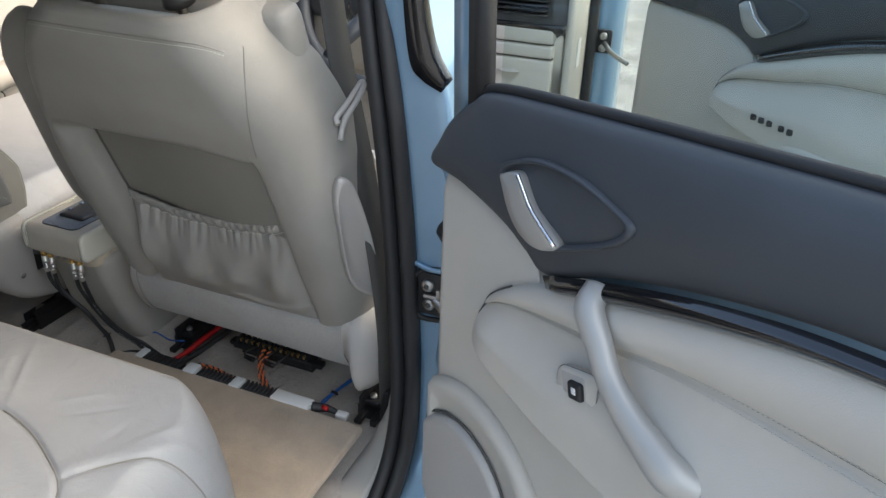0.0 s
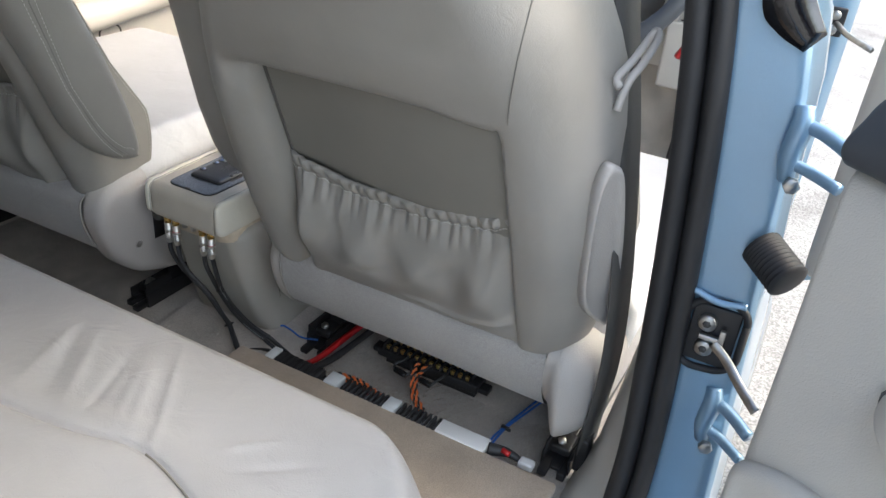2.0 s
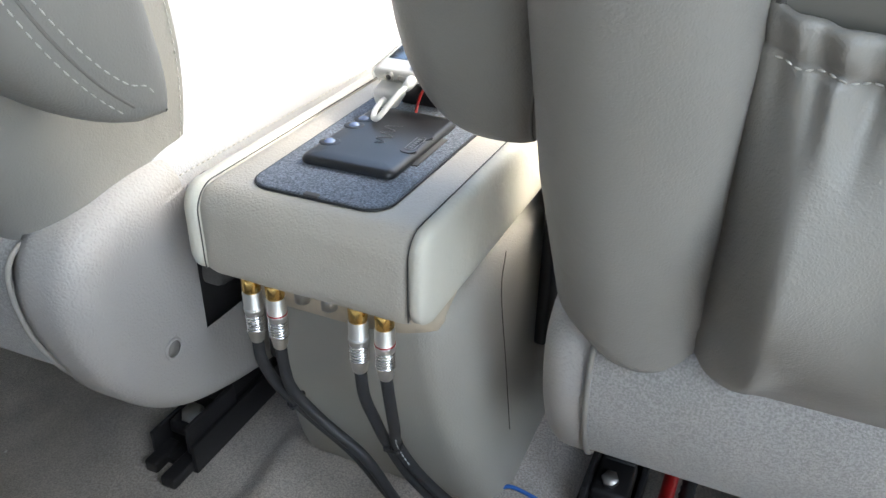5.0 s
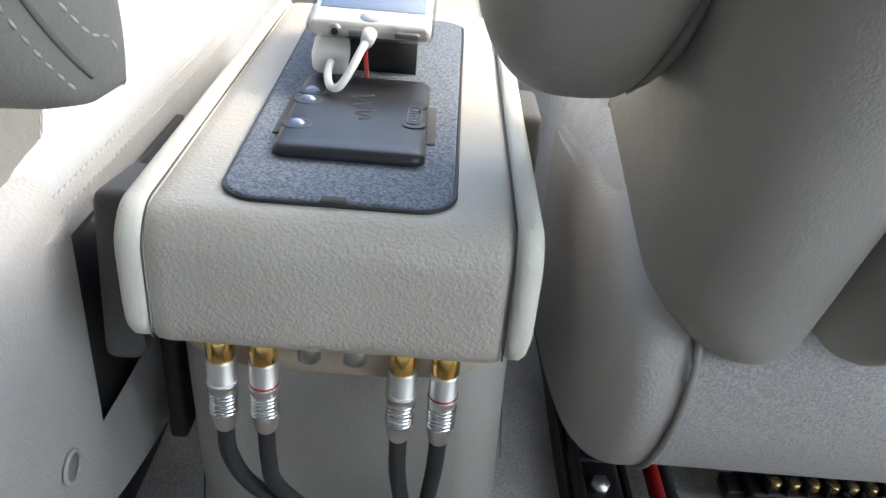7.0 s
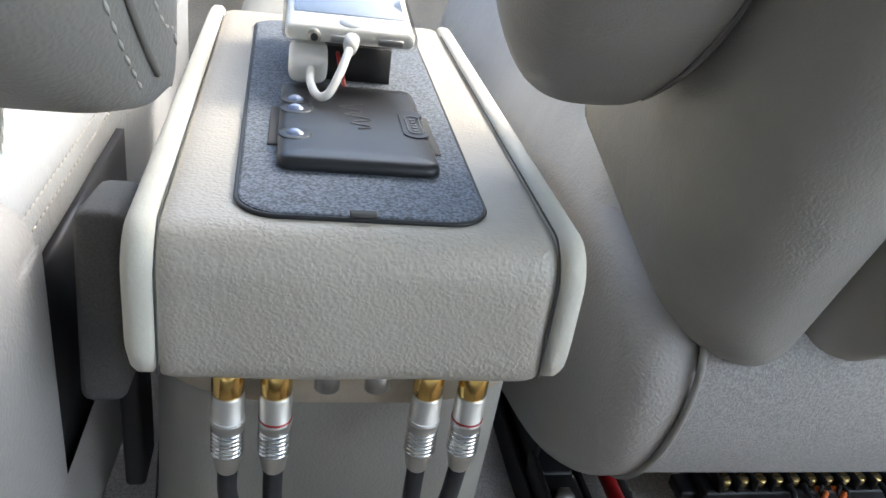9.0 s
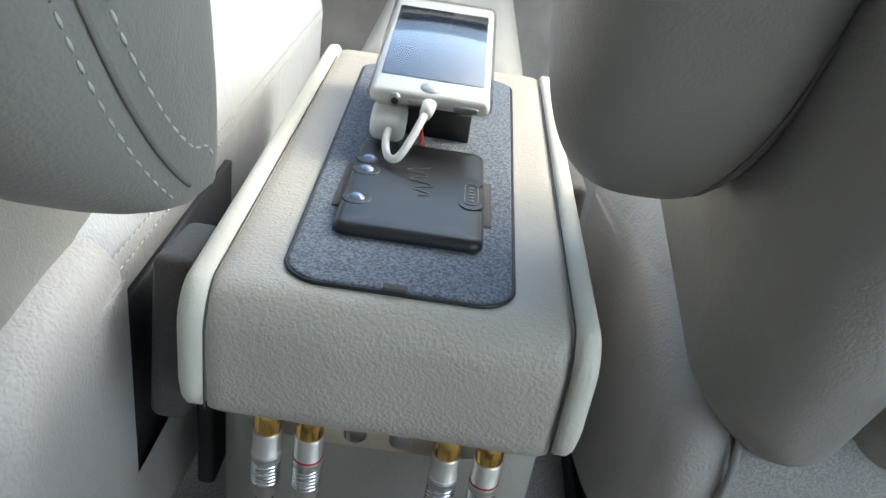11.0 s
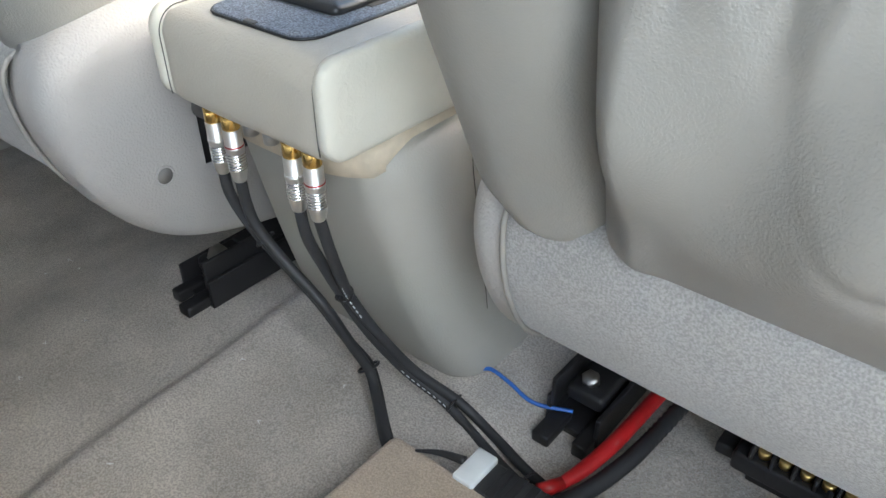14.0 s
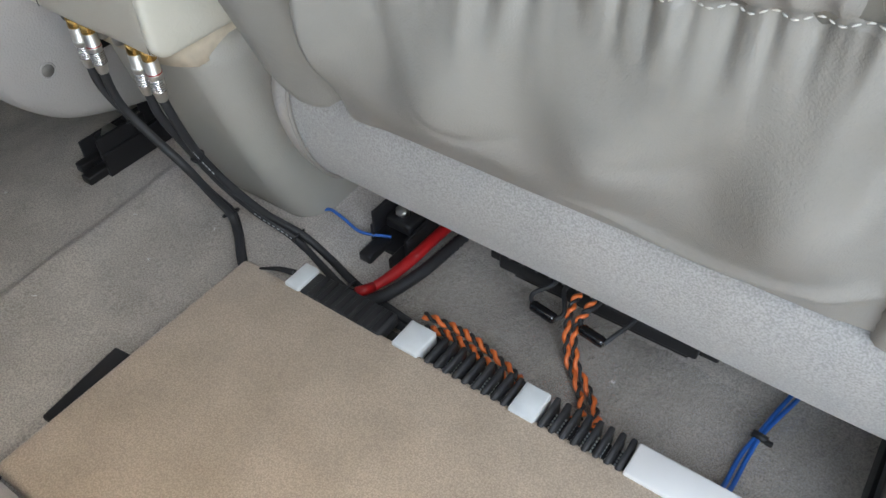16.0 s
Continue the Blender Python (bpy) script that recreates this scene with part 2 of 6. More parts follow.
def slab(rows, depth):
    """A sheet given by rows of points, with a back depth (a vector) behind it and closed edges."""
    rows = [np.asarray(r, float) for r in rows]
    d = np.array(depth, float)
    bm = grid(rows)
    ret = bmesh.ops.duplicate(bm, geom=bm.verts[:] + bm.edges[:] + bm.faces[:])
    back = [g for g in ret["geom"] if isinstance(g, bmesh.types.BMVert)]
    for v in back:
        v.co += Vector(d)
    m, n = len(rows[0]), len(rows)
    bm.verts.ensure_lookup_table()
    edge = [j for j in range(m)] + [i * m + m - 1 for i in range(1, n)] + [(n - 1) * m + j for j in range(m - 2, -1, -1)] + [i * m for i in range(n - 2, 0, -1)]
    vs = list(bm.verts)
    total = m * n
    for a, b in zip(edge, edge[1:] + edge[:1]):
        bm.faces.new((vs[a], vs[b], vs[total + b], vs[total + a]))
    return bm


def tube(pts, r, seg=10, n=None, caps=True, flat=1.0):
    """A round sweep along pts; r is one radius or one for each point."""
    p = spline(pts, n) if n else np.array(pts, float)
    rad = np.full(len(p), r, float) if np.isscalar(r) else np.interp(np.linspace(0, 1, len(p)), np.linspace(0, 1, len(r)), r)
    t = np.gradient(p, axis=0)
    t /= np.linalg.norm(t, axis=1)[:, None] + 1e-12
    ref = np.array([0, 0, 1.0]) if abs(t[0][2]) < 0.9 else np.array([1.0, 0, 0])
    a = np.cross(t[0], ref)
    rows = []
    for i in range(len(p)):
        a = a - t[i] * (a @ t[i])
        a /= np.linalg.norm(a)
        b = np.cross(t[i], a)
        ang = np.linspace(0, 2 * np.pi, seg, endpoint=False)
        rows.append(p[i] + rad[i] * (np.outer(np.cos(ang), a) + flat * np.outer(np.sin(ang), b)))
    return grid(rows, ring=True, caps=caps)


def join(*bms):
    out = bmesh.new()
    for b in bms:
        me = bpy.data.meshes.new("j")
        b.to_mesh(me)
        b.free()
        out.from_mesh(me)
        bpy.data.meshes.remove(me)
    return out


def rbox(c, size, r=0.004, seg=3, turn=None):
    """A box with rounded edges, centred at c, turned by a matrix."""
    bm = bmesh.new()
    bmesh.ops.create_cube(bm, size=1.0)
    bmesh.ops.scale(bm, vec=size, verts=bm.verts)
    bmesh.ops.bevel(bm, geom=bm.verts[:] + bm.edges[:], offset=min(r, min(size) * 0.49), segments=seg, profile=0.5, affect="EDGES")
    m = Matrix.Translation(c) @ (turn or Matrix.Identity(4))
    bmesh.ops.transform(bm, matrix=m, verts=bm.verts)
    return bm


def disc(c, axis, r, h, seg=24, bev=0.0):
    """A short cylinder from c along axis."""
    axis = Vector(axis).normalized()
    c = Vector(c)
    if bev:
        return tube([c, c + axis * bev, c + axis * (h - bev), c + axis * h], [r - bev, r, r, r - bev], seg)
    return tube([c, c + axis * h], r, seg)


def ball(c, r, seg=16, squash=(1, 1, 1)):
    bm = bmesh.new()
    bmesh.ops.create_uvsphere(bm, u_segments=seg, v_segments=seg // 2, radius=r)
    bmesh.ops.scale(bm, vec=squash, verts=bm.verts)
    bmesh.ops.translate(bm, vec=c, verts=bm.verts)
    return bm


def stitches(pts, step=0.006, length=0.004, r=0.0006, n=400):
    """A row of thread stitches along a curve, in one mesh."""
    p = spline(pts, n)
    s = np.concatenate([[0], np.cumsum(np.linalg.norm(np.diff(p, axis=0), axis=1))])
    out = []
    for a in np.arange(0, s[-1] - length, step):
        q = [[np.interp(v, s, p[:, k]) for k in range(3)] for v in (a, a + length / 2, a + length)]
        out.append(tube(q, [r * 0.5, r, r * 0.5], 5))
    return join(*out)


def sm(a, b, x):
    t = np.clip((np.asarray(x, float) - a) / (b - a), 0, 1)
    return t * t * (3 - 2 * t)


def rrect(hx, hy, r, n=8, cx=0.0, cy=0.0):
    """The outline of a rounded rectangle, anticlockwise."""
    out = []
    for k, (sx, sy) in enumerate(((1, 1), (-1, 1), (-1, -1), (1, -1))):
        for a in np.linspace(k * np.pi / 2, (k + 1) * np.pi / 2, n):
            out.append((cx + sx * (hx - r) + r * np.cos(a), cy + sy * (hy - r) + r * np.sin(a)))
    return np.array(out)


# ---- front seats ----
def front_seat(sgn, shift, back_shift, slide_shift, label, full, inner, side_x, deep):
    """A leather front seat; sgn mirrors it across the car, shift moves its base, back_shift the backrest, slide_shift moves the slides on the floor."""
    shift = np.array(shift)
    xc = 0.388

    def at(p, by=shift):
        q = np.array(p, float) + by
        q[..., 0] *= sgn
        return q

    def bk(x, w, h):
        return at(np.stack(np.broadcast_arrays(x, 0.03 - 0.347 * w - 0.938 * h, 0.34 + 0.938 * w - 0.347 * h), -1).astype(float), np.array(back_shift))

    seat = thing("front_seat", label, "car seat", tuple(at((xc, 0.3, 0.12))), "front seats")

    # backrest shell: wraps round both sides, hollow between two posts
    rows, rim_ = [], []
    wh = [(w, 0.0) for w in np.linspace(-0.027, 0.545, 108)] + [(0.545 + 0.014 * np.sin(a), -0.014 + 0.014 * np.cos(a)) for a in np.linspace(0.3, 1.5, 5)] + [(0.559 - 0.052 * v ** 1.2, -0.014 - 0.085 * v) for v in np.linspace(0.1, 1, 8)]
    for w, h in wh:
        hw = float(np.interp(w, (-0.027, -0.017, -0.006, 0.014, 0.1, 0.2, 0.30, 0.365, 0.42, 0.473, 0.51, 0.53, 0.545, 0.575), (0.214, 0.232, 0.247, 0.261, 0.268, 0.270, 0.262, 0.250, 0.233, 0.212, 0.192, 0.176, 0.156, 0.142)))
        hr = float(np.interp(w, (-0.027, -0.012, 0.03, 0.1, 0.2, 0.30, 0.35, 0.40, 0.45, 0.50, 0.53, 0.545, 0.575), (0.222, 0.238, 0.248, 0.256, 0.255, 0.243, 0.233, 0.222, 0.206, 0.180, 0.160, 0.142, 0.13)))
        sd = deep * ((0.25 if full else 0.08) + (0.75 if full else 0.92) * math.sqrt(1 - (1 - min(1, (w + 0.027) / (0.065 if full else 0.15))) ** 2)) * float(np.interp(w, (0.1, 0.2, 0.45, 0.545, 0.575), (1, 0.75, 0.6, 0.4, 0.28)))
        rcl = 0.042 + 0.02 * float(sm(0.45, 0.54, w))

        def flank(rc, sign, flare):
            fl = (hw if sign < 0 else hr) - rc
            arcs = np.concatenate([np.linspace(0, fl, 49)[1:], fl + rc * np.linspace(0.1, 1.571, 12), fl + rc * 1.571 + np.linspace(sd / 8, sd, 8)])
            ang = np.clip((arcs - fl) / rc, 0, 1.5708)
            side_ = np.clip(arcs - fl - rc * 1.5708, 0, None)
            xx = np.where(arcs < fl, arcs, fl + rc * np.sin(ang)) + flare * side_
            return xc + sign * xx, np.where(arcs < fl, 0, rc * (1 - np.cos(ang))) + side_

        xL, dL = flank(rcl, -1, 0.04)
        xR, dR = flank(0.075, 1, 0.0)
        x, dd = np.concatenate([xL[::-1], [xc], xR]), np.concatenate([dL[::-1], [0.0], dR])
        xl, xr = float(np.interp(w, (0, 0.17, 0.35), (0.206, 0.206, 0.198))) - 0.018 * min(1, max(0, (-0.004 - w) / 0.0232)) ** 2.5, float(np.interp(w, (0, 0.35), (0.545, 0.534)))
        top = 0.337 + 0.005 * (x - 0.25) / 0.3
        mask = sm(xl - 0.001, xl + 0.007, x) * (1 - sm(xr - 0.003, xr + 0.004, x)) * (1 - sm(top - 0.010, top + 0.010, w))
        below = 1 - sm(top - 0.02, top + 0.03, w)
        roll = below * np.maximum(1.25 * (1 - np.sqrt(1 - 0.98 * np.clip(1 - (xl - x) / 0.046, 0, 1) ** 2)) * (x <= xl + 0.01), 0.35 * (1 - np.sqrt(1 - 0.98 * np.clip(1 - (x - xr) / 0.044, 0, 1) ** 2)) * (x >= xr - 0.002))
        roll = np.maximum(roll, np.clip(1 - (w - top) / 0.03, 0, 1) ** 2 * sm(top - 0.07, top - 0.004, w) * sm(xl - 0.035, xl, x) * (1 - sm(xr - 0.14, xr - 0.01, x)))
        puff = 0.012 * np.clip(1 - ((x - xc) / 0.24) ** 2, 0, 1) * sm(0.33, 0.42, w) * (1 - sm(0.5, 0.58, w))
        tip = 0.022 * (1 - np.sqrt(np.clip(1 - (np.clip(-0.004 - w, 0, None) / 0.0232) ** 2, 0, 1)))
        rim_.append((x[0] - 0.0005, w, h - dd[0] + 0.004))
        rows.append(bk(x, np.full_like(x, w), h - dd - np.interp(x, (0.25, 0.55), (0.056, 0.022)) * mask + puff * (h == 0) - tip - 0.023 * roll))
    edge = rows[0]
    for k, (inset_, up_) in enumerate(((0.004, -0.002), (0.012, 0.0), (0.035, 0.012))):
        under = edge.copy()
        under[:, 0] += np.clip((sgn * xc - edge[:, 0]) * 9, -1, 1) * inset_
        under[:, 1] += 0.4 * inset_
        under[:, 2] += up_
        rows.insert(0, under)
    shell = part("back_shell", grid(rows), LEATHER, seat)
    part("stitching", stitches(bk(*np.array(rim_[8:90:4]).T), 0.006, 0.004, 0.0004), THREAD, shell)

    def crown(x, w):
        return 0.012 * np.clip(1 - ((x - xc) / 0.24) ** 2, 0, 1) * sm(0.33, 0.42, w) * (1 - sm(0.5, 0.58, w))

    def topline(x, drop):
        d_ = max(0.0, abs(x - xc) - 0.13)
        return (x, 0.545 - drop - 2.2 * d_ ** 1.75, 0.0012 + crown(x, 0.545 - drop) - 1.6 * max(0, abs(x - xc) - 0.15) ** 1.7)

    xs = np.linspace(0.25, 0.56, 40)
    part("seam", tube(bk(*np.array([topline(x, 0.004) for x in xs]).T), 0.0007, 6), FOLD, shell)
    part("stitching", stitches(bk(*np.array([topline(x, 0.009) for x in xs[::3]]).T), 0.005, 0.0032, 0.0005), THREAD, shell)
    sw_ = np.linspace(0.358, 0.538, 30)
    sx_ = np.interp(sw_, (0.352, 0.442, 0.536), (0.547, 0.562, 0.582))
    part("seam", tube(bk(sx_, sw_, crown(sx_, sw_) - 0.023 * np.clip(1 - (sw_ - 0.341) / 0.03, 0, 1) ** 2 - 0.0002 - 2.2 * np.clip(sx_ - xc - 0.158, 0, 1) ** 1.6 + 0.0006), 0.0009, 6), FOLD, shell)

    # dark panel in the hollow
    rows = [bk(x := np.linspace(0.198, 0.552, 30), np.full(30, w), -0.042 + 0.006 * np.sin(np.pi * (x - 0.198) / 0.367) + 0.030 * np.clip((x - 0.25) / 0.3, 0, 1) - 0.03 * (1 - sm(0.150, 0.178, w))) for w in np.linspace(-0.015, 0.375, 24)]
    gw = np.linspace(0.02, 0.335, 24)
    # dark tube draws the crease shade between post and recessed panel
    part("recess_shade", tube(bk(np.interp(gw, (0, 0.17, 0.35), (0.206, 0.206, 0.198)) + 0.005, gw, np.full(24, -0.041)), 0.0022, 6), SEAM, seat)
    part("back_panel", grid(rows), PANEL_CLOTH, seat, "smooth dark grey back panel")

    # gathered map pocket
    rnd = random.Random(5)
    NX = 320
    xs = np.linspace(0.200, 0.553, NX)
    folds = [(0.212 + 0.0172 * k + rnd.uniform(-0.004, 0.004), rnd.uniform(0.0042, 0.0075), rnd.uniform(0.16, 0.42), rnd.uniform(-0.03, 0.03), rnd.uniform(0.5, 1.0) * (1 if k % 2 else -0.9)) for k in range(20)]
    folds += [(0.268, 0.009, 0.62, 0.05, -0.9), (0.322, 0.013, 0.60, 0.03, 0.9), (0.372, 0.009, 0.66, -0.03, -1.0), (0.425, 0.015, 0.5, 0.02, 0.9), (0.462, 0.010, 0.55, 0.03, -0.8), (0.505, 0.012, 0.5, -0.03, 0.8), (0.228, 0.012, 0.9, -0.03, 0.6)]
    dents = [(0.338, 0.38, 0.030, 0.28), (0.430, 0.50, 0.024, 0.2)]
    waves = [(rnd.uniform(10, 45), rnd.uniform(-60, 60), rnd.uniform(0, 6.3)) for _ in range(9)]
    step = np.array([rnd.uniform(0.6, 1.5) for _ in range(25)])
    phase = np.interp(np.linspace(0, 24, NX), np.arange(25), np.cumsum(step))
    phase = (phase - phase[0]) * 2 * np.pi * 21 / (phase[-1] - phase[0])
    amp = 0.8 + 0.35 * np.sin(np.linspace(0, 23, NX)) * np.sin(np.linspace(1, 9, NX))
    hem = np.interp(xs, (0.2, 0.309, 0.424, 0.506, 0.553), (0.173, 0.159, 0.166, 0.186, 0.206))
    rise = np.clip((xs - 0.25) / 0.3, 0, 1)
    edge = sm(0, 0.035, xs - 0.2) * sm(0, 0.035, 0.553 - xs)
    rows = []
    for v in np.linspace(0, 1, 100):
        h = -0.034 + 0.020 * rise + 0.020 * (1 - v) ** 1.5 * (1 - 0.8 * rise) + 0.036 * (1 - 0.6 * rise) * np.sin(np.pi * min(1, v * 0.90 + 0.06)) ** 1.1 * edge - 0.011 * np.exp(-((xs - 0.2) / 0.0075) ** 2)
        f = 0.0020 * (np.sin(phase) + 0.22 * np.sin(2 * phase + 1.1)) * np.clip((v - 0.80) / 0.2, 0, 1) ** 1.3
        for fx, fw, fl, drift, s in folds:
            k = np.clip((v - (1 - fl)) / fl, 0, 1)
            k = k * k * (3 - 2 * k)
            f = f + s * 0.0036 * k * np.exp(-(((xs - fx - drift * (1 - v)) / (fw * (1.8 - 0.8 * v))) ** 2))
        for ka, kb, ph in waves:
            f = f + 0.0017 * np.sin(ka * xs * 1.6 + kb * v * 0.16 + ph) * np.sin(np.pi * v)
        for dx_, dv_, dw_, k_ in dents:
            arc = (v - dv_ - 90 * (xs - dx_) ** 2) / 0.035
            f = f - k_ * 0.0045 * np.exp(-arc ** 2) * np.exp(-((xs - dx_) / dw_) ** 2) + k_ * 0.004 * np.exp(-((v - dv_ + 0.09) / 0.07) ** 2) * np.exp(-((xs - dx_) / (dw_ * 1.3)) ** 2)
        f = f + 0.006 * np.exp(-(((xs - 0.225 - 0.05 * v) / 0.010) ** 2)) * np.exp(-((v - 0.12) / 0.13) ** 2)
        f = f + 0.005 * np.exp(-(((v - 0.10 - 0.9 * (xs - 0.44) ** 2 * 10) / 0.035) ** 2)) * sm(0.36, 0.44, xs)
        rows.append(bk(xs, -0.008 + (hem + 0.008) * v, h + f * (0.30 + 0.70 * edge)))
    for dw, hh, ruff in ((0.0015, -0.0018, 0.7), (0.004, -0.0005, 0.8), (0.008, 0.0008, 1.0), (0.012, 0.0012, 1.0), (0.0155, 0.001, 0.85), (0.018, 0.0, 0.7), (0.0192, -0.002, 0.6), (0.0185, -0.005, 0.5), (0.014, -0.009, 0.4)):
        rows.append(bk(xs + 0.0012 * np.cos(phase) * ruff, hem + dw + 0.0007 * np.sin(phase) * ruff * dw / 0.02, -0.033 + 0.020 * rise + hh + 0.0019 * ruff * amp * (np.sin(phase + 60 * dw) + 0.3 * np.sin(2 * phase + 1.1 + 90 * dw) + 0.6 * np.sin(0.37 * phase + 2)) + 0.004 * edge - 0.022 * np.exp(-((xs - 0.2) / 0.008) ** 2)))
    pocket = part("map_pocket", grid(rows), LEATHER, seat, "slack gathered leather map pocket with elastic hem")
    part("stitching", stitches(bk(*np.array([(x, np.interp(x, xs, hem) + 0.0025, -0.0315 + 0.020 * min(1, max(0, (x - 0.25) / 0.3)) + 0.0018 * np.sin(np.interp(x, xs, phase)) + 0.004 * np.interp(x, xs, edge)) for x in np.linspace(0.212, 0.538, 90)]).T), 0.0042, 0.0028, 0.0005), THREAD, pocket)

    # felt roll along the rear of the base
    prof = spline([(0.11, 0.350), (0.070, 0.349), (0.0455, 0.3385), (0.0425, 0.309), (0.052, 0.272), (0.073, 0.237), (0.105, 0.215), (0.15, 0.200), (0.24, 0.195)], 28)

    def bow(x):
        return -0.003 * np.sin(np.pi * np.clip((x - 0.15) / 0.45, 0, 1))

    rows = [at(np.stack([np.full(28, x), prof[:, 0] + bow(x), prof[:, 1] - 0.008 * sm(0.35, 0.6, x)], -1)) for x in np.linspace(inner, 0.588, 40)]
    part("base_roll", grid(rows), FELT, seat, "grey flecked felt base roll")

    # plastic covers round the two rear corners of the base
    def corner(name, plan, ztop, zbot, lab):
        pl = spline(plan, 40)
        tan = np.gradient(pl, axis=0)
        nor = np.stack([tan[:, 1], -tan[:, 0]], -1)
        nor /= np.linalg.norm(nor, axis=1)[:, None]
        mid = pl.mean(0)
        if ((pl[8] - np.array([xc, 0.3])) @ nor[8]) < 0:
            nor = -nor
        rr = []
        for i in range(40):
            zt, zb = np.interp(i, (0, 10, 39), ztop), np.interp(i, (0, 10, 39), zbot)
            line = []
            for v in np.linspace(-1, 1, 26):
                ins = 0.042 * abs(v) ** 3.2
                q = pl[i] - nor[i] * ins
                zz = (zt + zb) / 2 + (zt - zb) / 2 * v
                bl = sm(0, 9, i)
                line.append((q[0], bl * q[1] + (1 - bl) * (np.interp(zz, prof[::-1, 1], prof[::-1, 0]) - 0.002), zz))
            rr.append(at(line))
        return part(name, grid(rr), COVER, seat, lab)

    # side plate towards the console, rounded into a narrow rear face
    low = 0.0 if full else 0.016
    curve = spline([(0.30, 0.352), (0.20, 0.368), (0.14, 0.370), (0.10, 0.367), (0.066, 0.357), (0.0465, 0.3385), (0.0415, 0.309), (0.0505, 0.272), (0.070, 0.238 - low * 0.5), (0.104, 0.211 - low), (0.15, 0.190 - low), (0.22, 0.174 - low), (0.30, 0.166 - low)], 90)
    tan = np.gradient(curve, axis=0)
    nor = np.stack([tan[:, 1], -tan[:, 0]], -1) / np.linalg.norm(tan, axis=1)[:, None]
    if nor[45] @ np.array([1.0, 0]) < 0:
        nor = -nor
    stops = (0, 15, 30, 44, 52, 59, 67, 74, 81, 89)
    if full:
        front = [(0.30, np.interp(k, (0, 89), (0.34, 0.18))) for k in range(90)]
    else:
        front = [(np.interp(k, stops, (0.139, 0.139, 0.139, 0.139, 0.139, 0.139, 0.165, 0.20, 0.25, 0.30)), np.interp(k, stops, (0.355, 0.355, 0.325, 0.285, 0.262, 0.246, 0.245, 0.245, 0.244, 0.243))) for k in range(90)]
    front = np.array(front)
    rr = []
    for q, m_, f_ in zip(curve, nor, front):
        if not full and q[1] > 0.30 and q[0] > 0.139:
            q, f_ = np.array([0.139, 0.370]), np.array([0.139, 0.349])
        line = [(inner, q[0] + m_[0] * 0.03, q[1] + m_[1] * 0.03), (inner, q[0], q[1]), (inner - 0.008, q[0], q[1]), (side_x + 0.022, q[0], q[1])]
        for a_ in np.linspace(0.2, 1.5708, 9):
            e_ = q + m_ * 0.020 * (1 - math.cos(a_))
            line.append((side_x + 0.022 - 0.020 * math.sin(a_) * 1.0, e_[0], e_[1]))
        for v in np.linspace(0.08, 1, 12):
            e_ = (q + m_ * 0.020) * (1 - v) + f_ * v
            line.append((side_x + 0.002 - 0.002 * math.sin(math.pi * min(1, v * 1.2 + 0.0) / 2), e_[0], e_[1]))
        rr.append(at(line))
    left = part("inner_cover", grid(rr), COVER, seat, "grey grained plastic corner cover" + ("" if full else " with a screw hole"))
    part("piping", tube(at([(inner, p[0] - 0.003, p[1]) for p in prof[3:22]]), 0.0018, 8), LEATHER, seat)
    if not full:
        hole = np.array(at((side_x, 0.1055, 0.251)))
        # flat disc on the face; the hole's shade is only its darker colour
        part("screw_hole", disc(tuple(hole - (-sgn) * 0.0004 * np.array([1.0, 0, 0])), (-sgn, 0, 0), 0.0062, 0.0012, 24), FOLD, left, "screw hole as a flat disc, its shade put into the colour")
        part("hole_rim", tube([tuple(hole + np.array([-sgn * 0.0006, 0, 0]) + 0.0068 * np.array([0, math.cos(t), math.sin(t)])) for t in np.linspace(0, 6.2832, 24)], 0.0010, 6), COVER, left)
        # black sheet paints the shade inside the cover's cut-out
        part("slot_shade", slab([[at((side_x + 0.0035, y, z)) for z in (0.235, 0.30, 0.335)] for y in (0.134, 0.20, 0.30)], (-sgn * -0.004, 0, 0)), BLACK, left, "black sheet standing for the shade in the cut-out behind the cover")
    corner("outer_cover", [(0.588, 0.026), (0.61, 0.024), (0.638, 0.036), (0.660, 0.07), (0.668, 0.13), (0.67, 0.22), (0.67, 0.40)], (0.352, 0.356, 0.36), (0.20, 0.185, 0.20), "pale grey plastic corner cover")

    # cushion
    rows = []
    hx, ny = (0.262 if full else 0.272), 60
    for j, y in enumerate(np.linspace(0, 1, ny)):
        yy = 0.10 + 0.56 * y
        e = np.sqrt(max(0.0, 1 - (max(0, 0.05 - yy + 0.10) / 0.05) ** 2)) * np.sqrt(max(0.0, 1 - (max(0, yy - 0.60) / 0.0601) ** 2))
        sec = rrect(hx * (0.9 + 0.1 * e), 0.095 * (0.45 + 0.55 * e), 0.05 * (0.45 + 0.5 * e), 26)
        x, z = sec[:, 0], sec[:, 1]
        up = sm(0.2, 0.9, z / 0.095)
        bolster = 0.020 * sm(0.17, 0.215, np.abs(x)) * (1 - sm(0.235, 0.265, np.abs(x)))
        cross = 0.375 + 0.09 * (1 - (x / 0.2) ** 2)
        groove = -0.009 * np.exp(-(((np.abs(x) - 0.198) / 0.007) ** 2)) - 0.008 * np.exp(-(((yy - cross) / 0.008) ** 2)) * (np.abs(x) < 0.2)
        puff = 0.012 * np.cos(np.clip(x / 0.2, -1, 1) * np.pi / 2) * abs(np.sin((yy - 0.06) / 0.32 * np.pi))
        wr = 0.0016 * np.sin(yy * 95 + 14 * np.abs(x) + 2.2 * np.sin(x * 23)) * sm(0.18, 0.24, np.abs(x)) * (1 - sm(0.2, 0.34, yy))
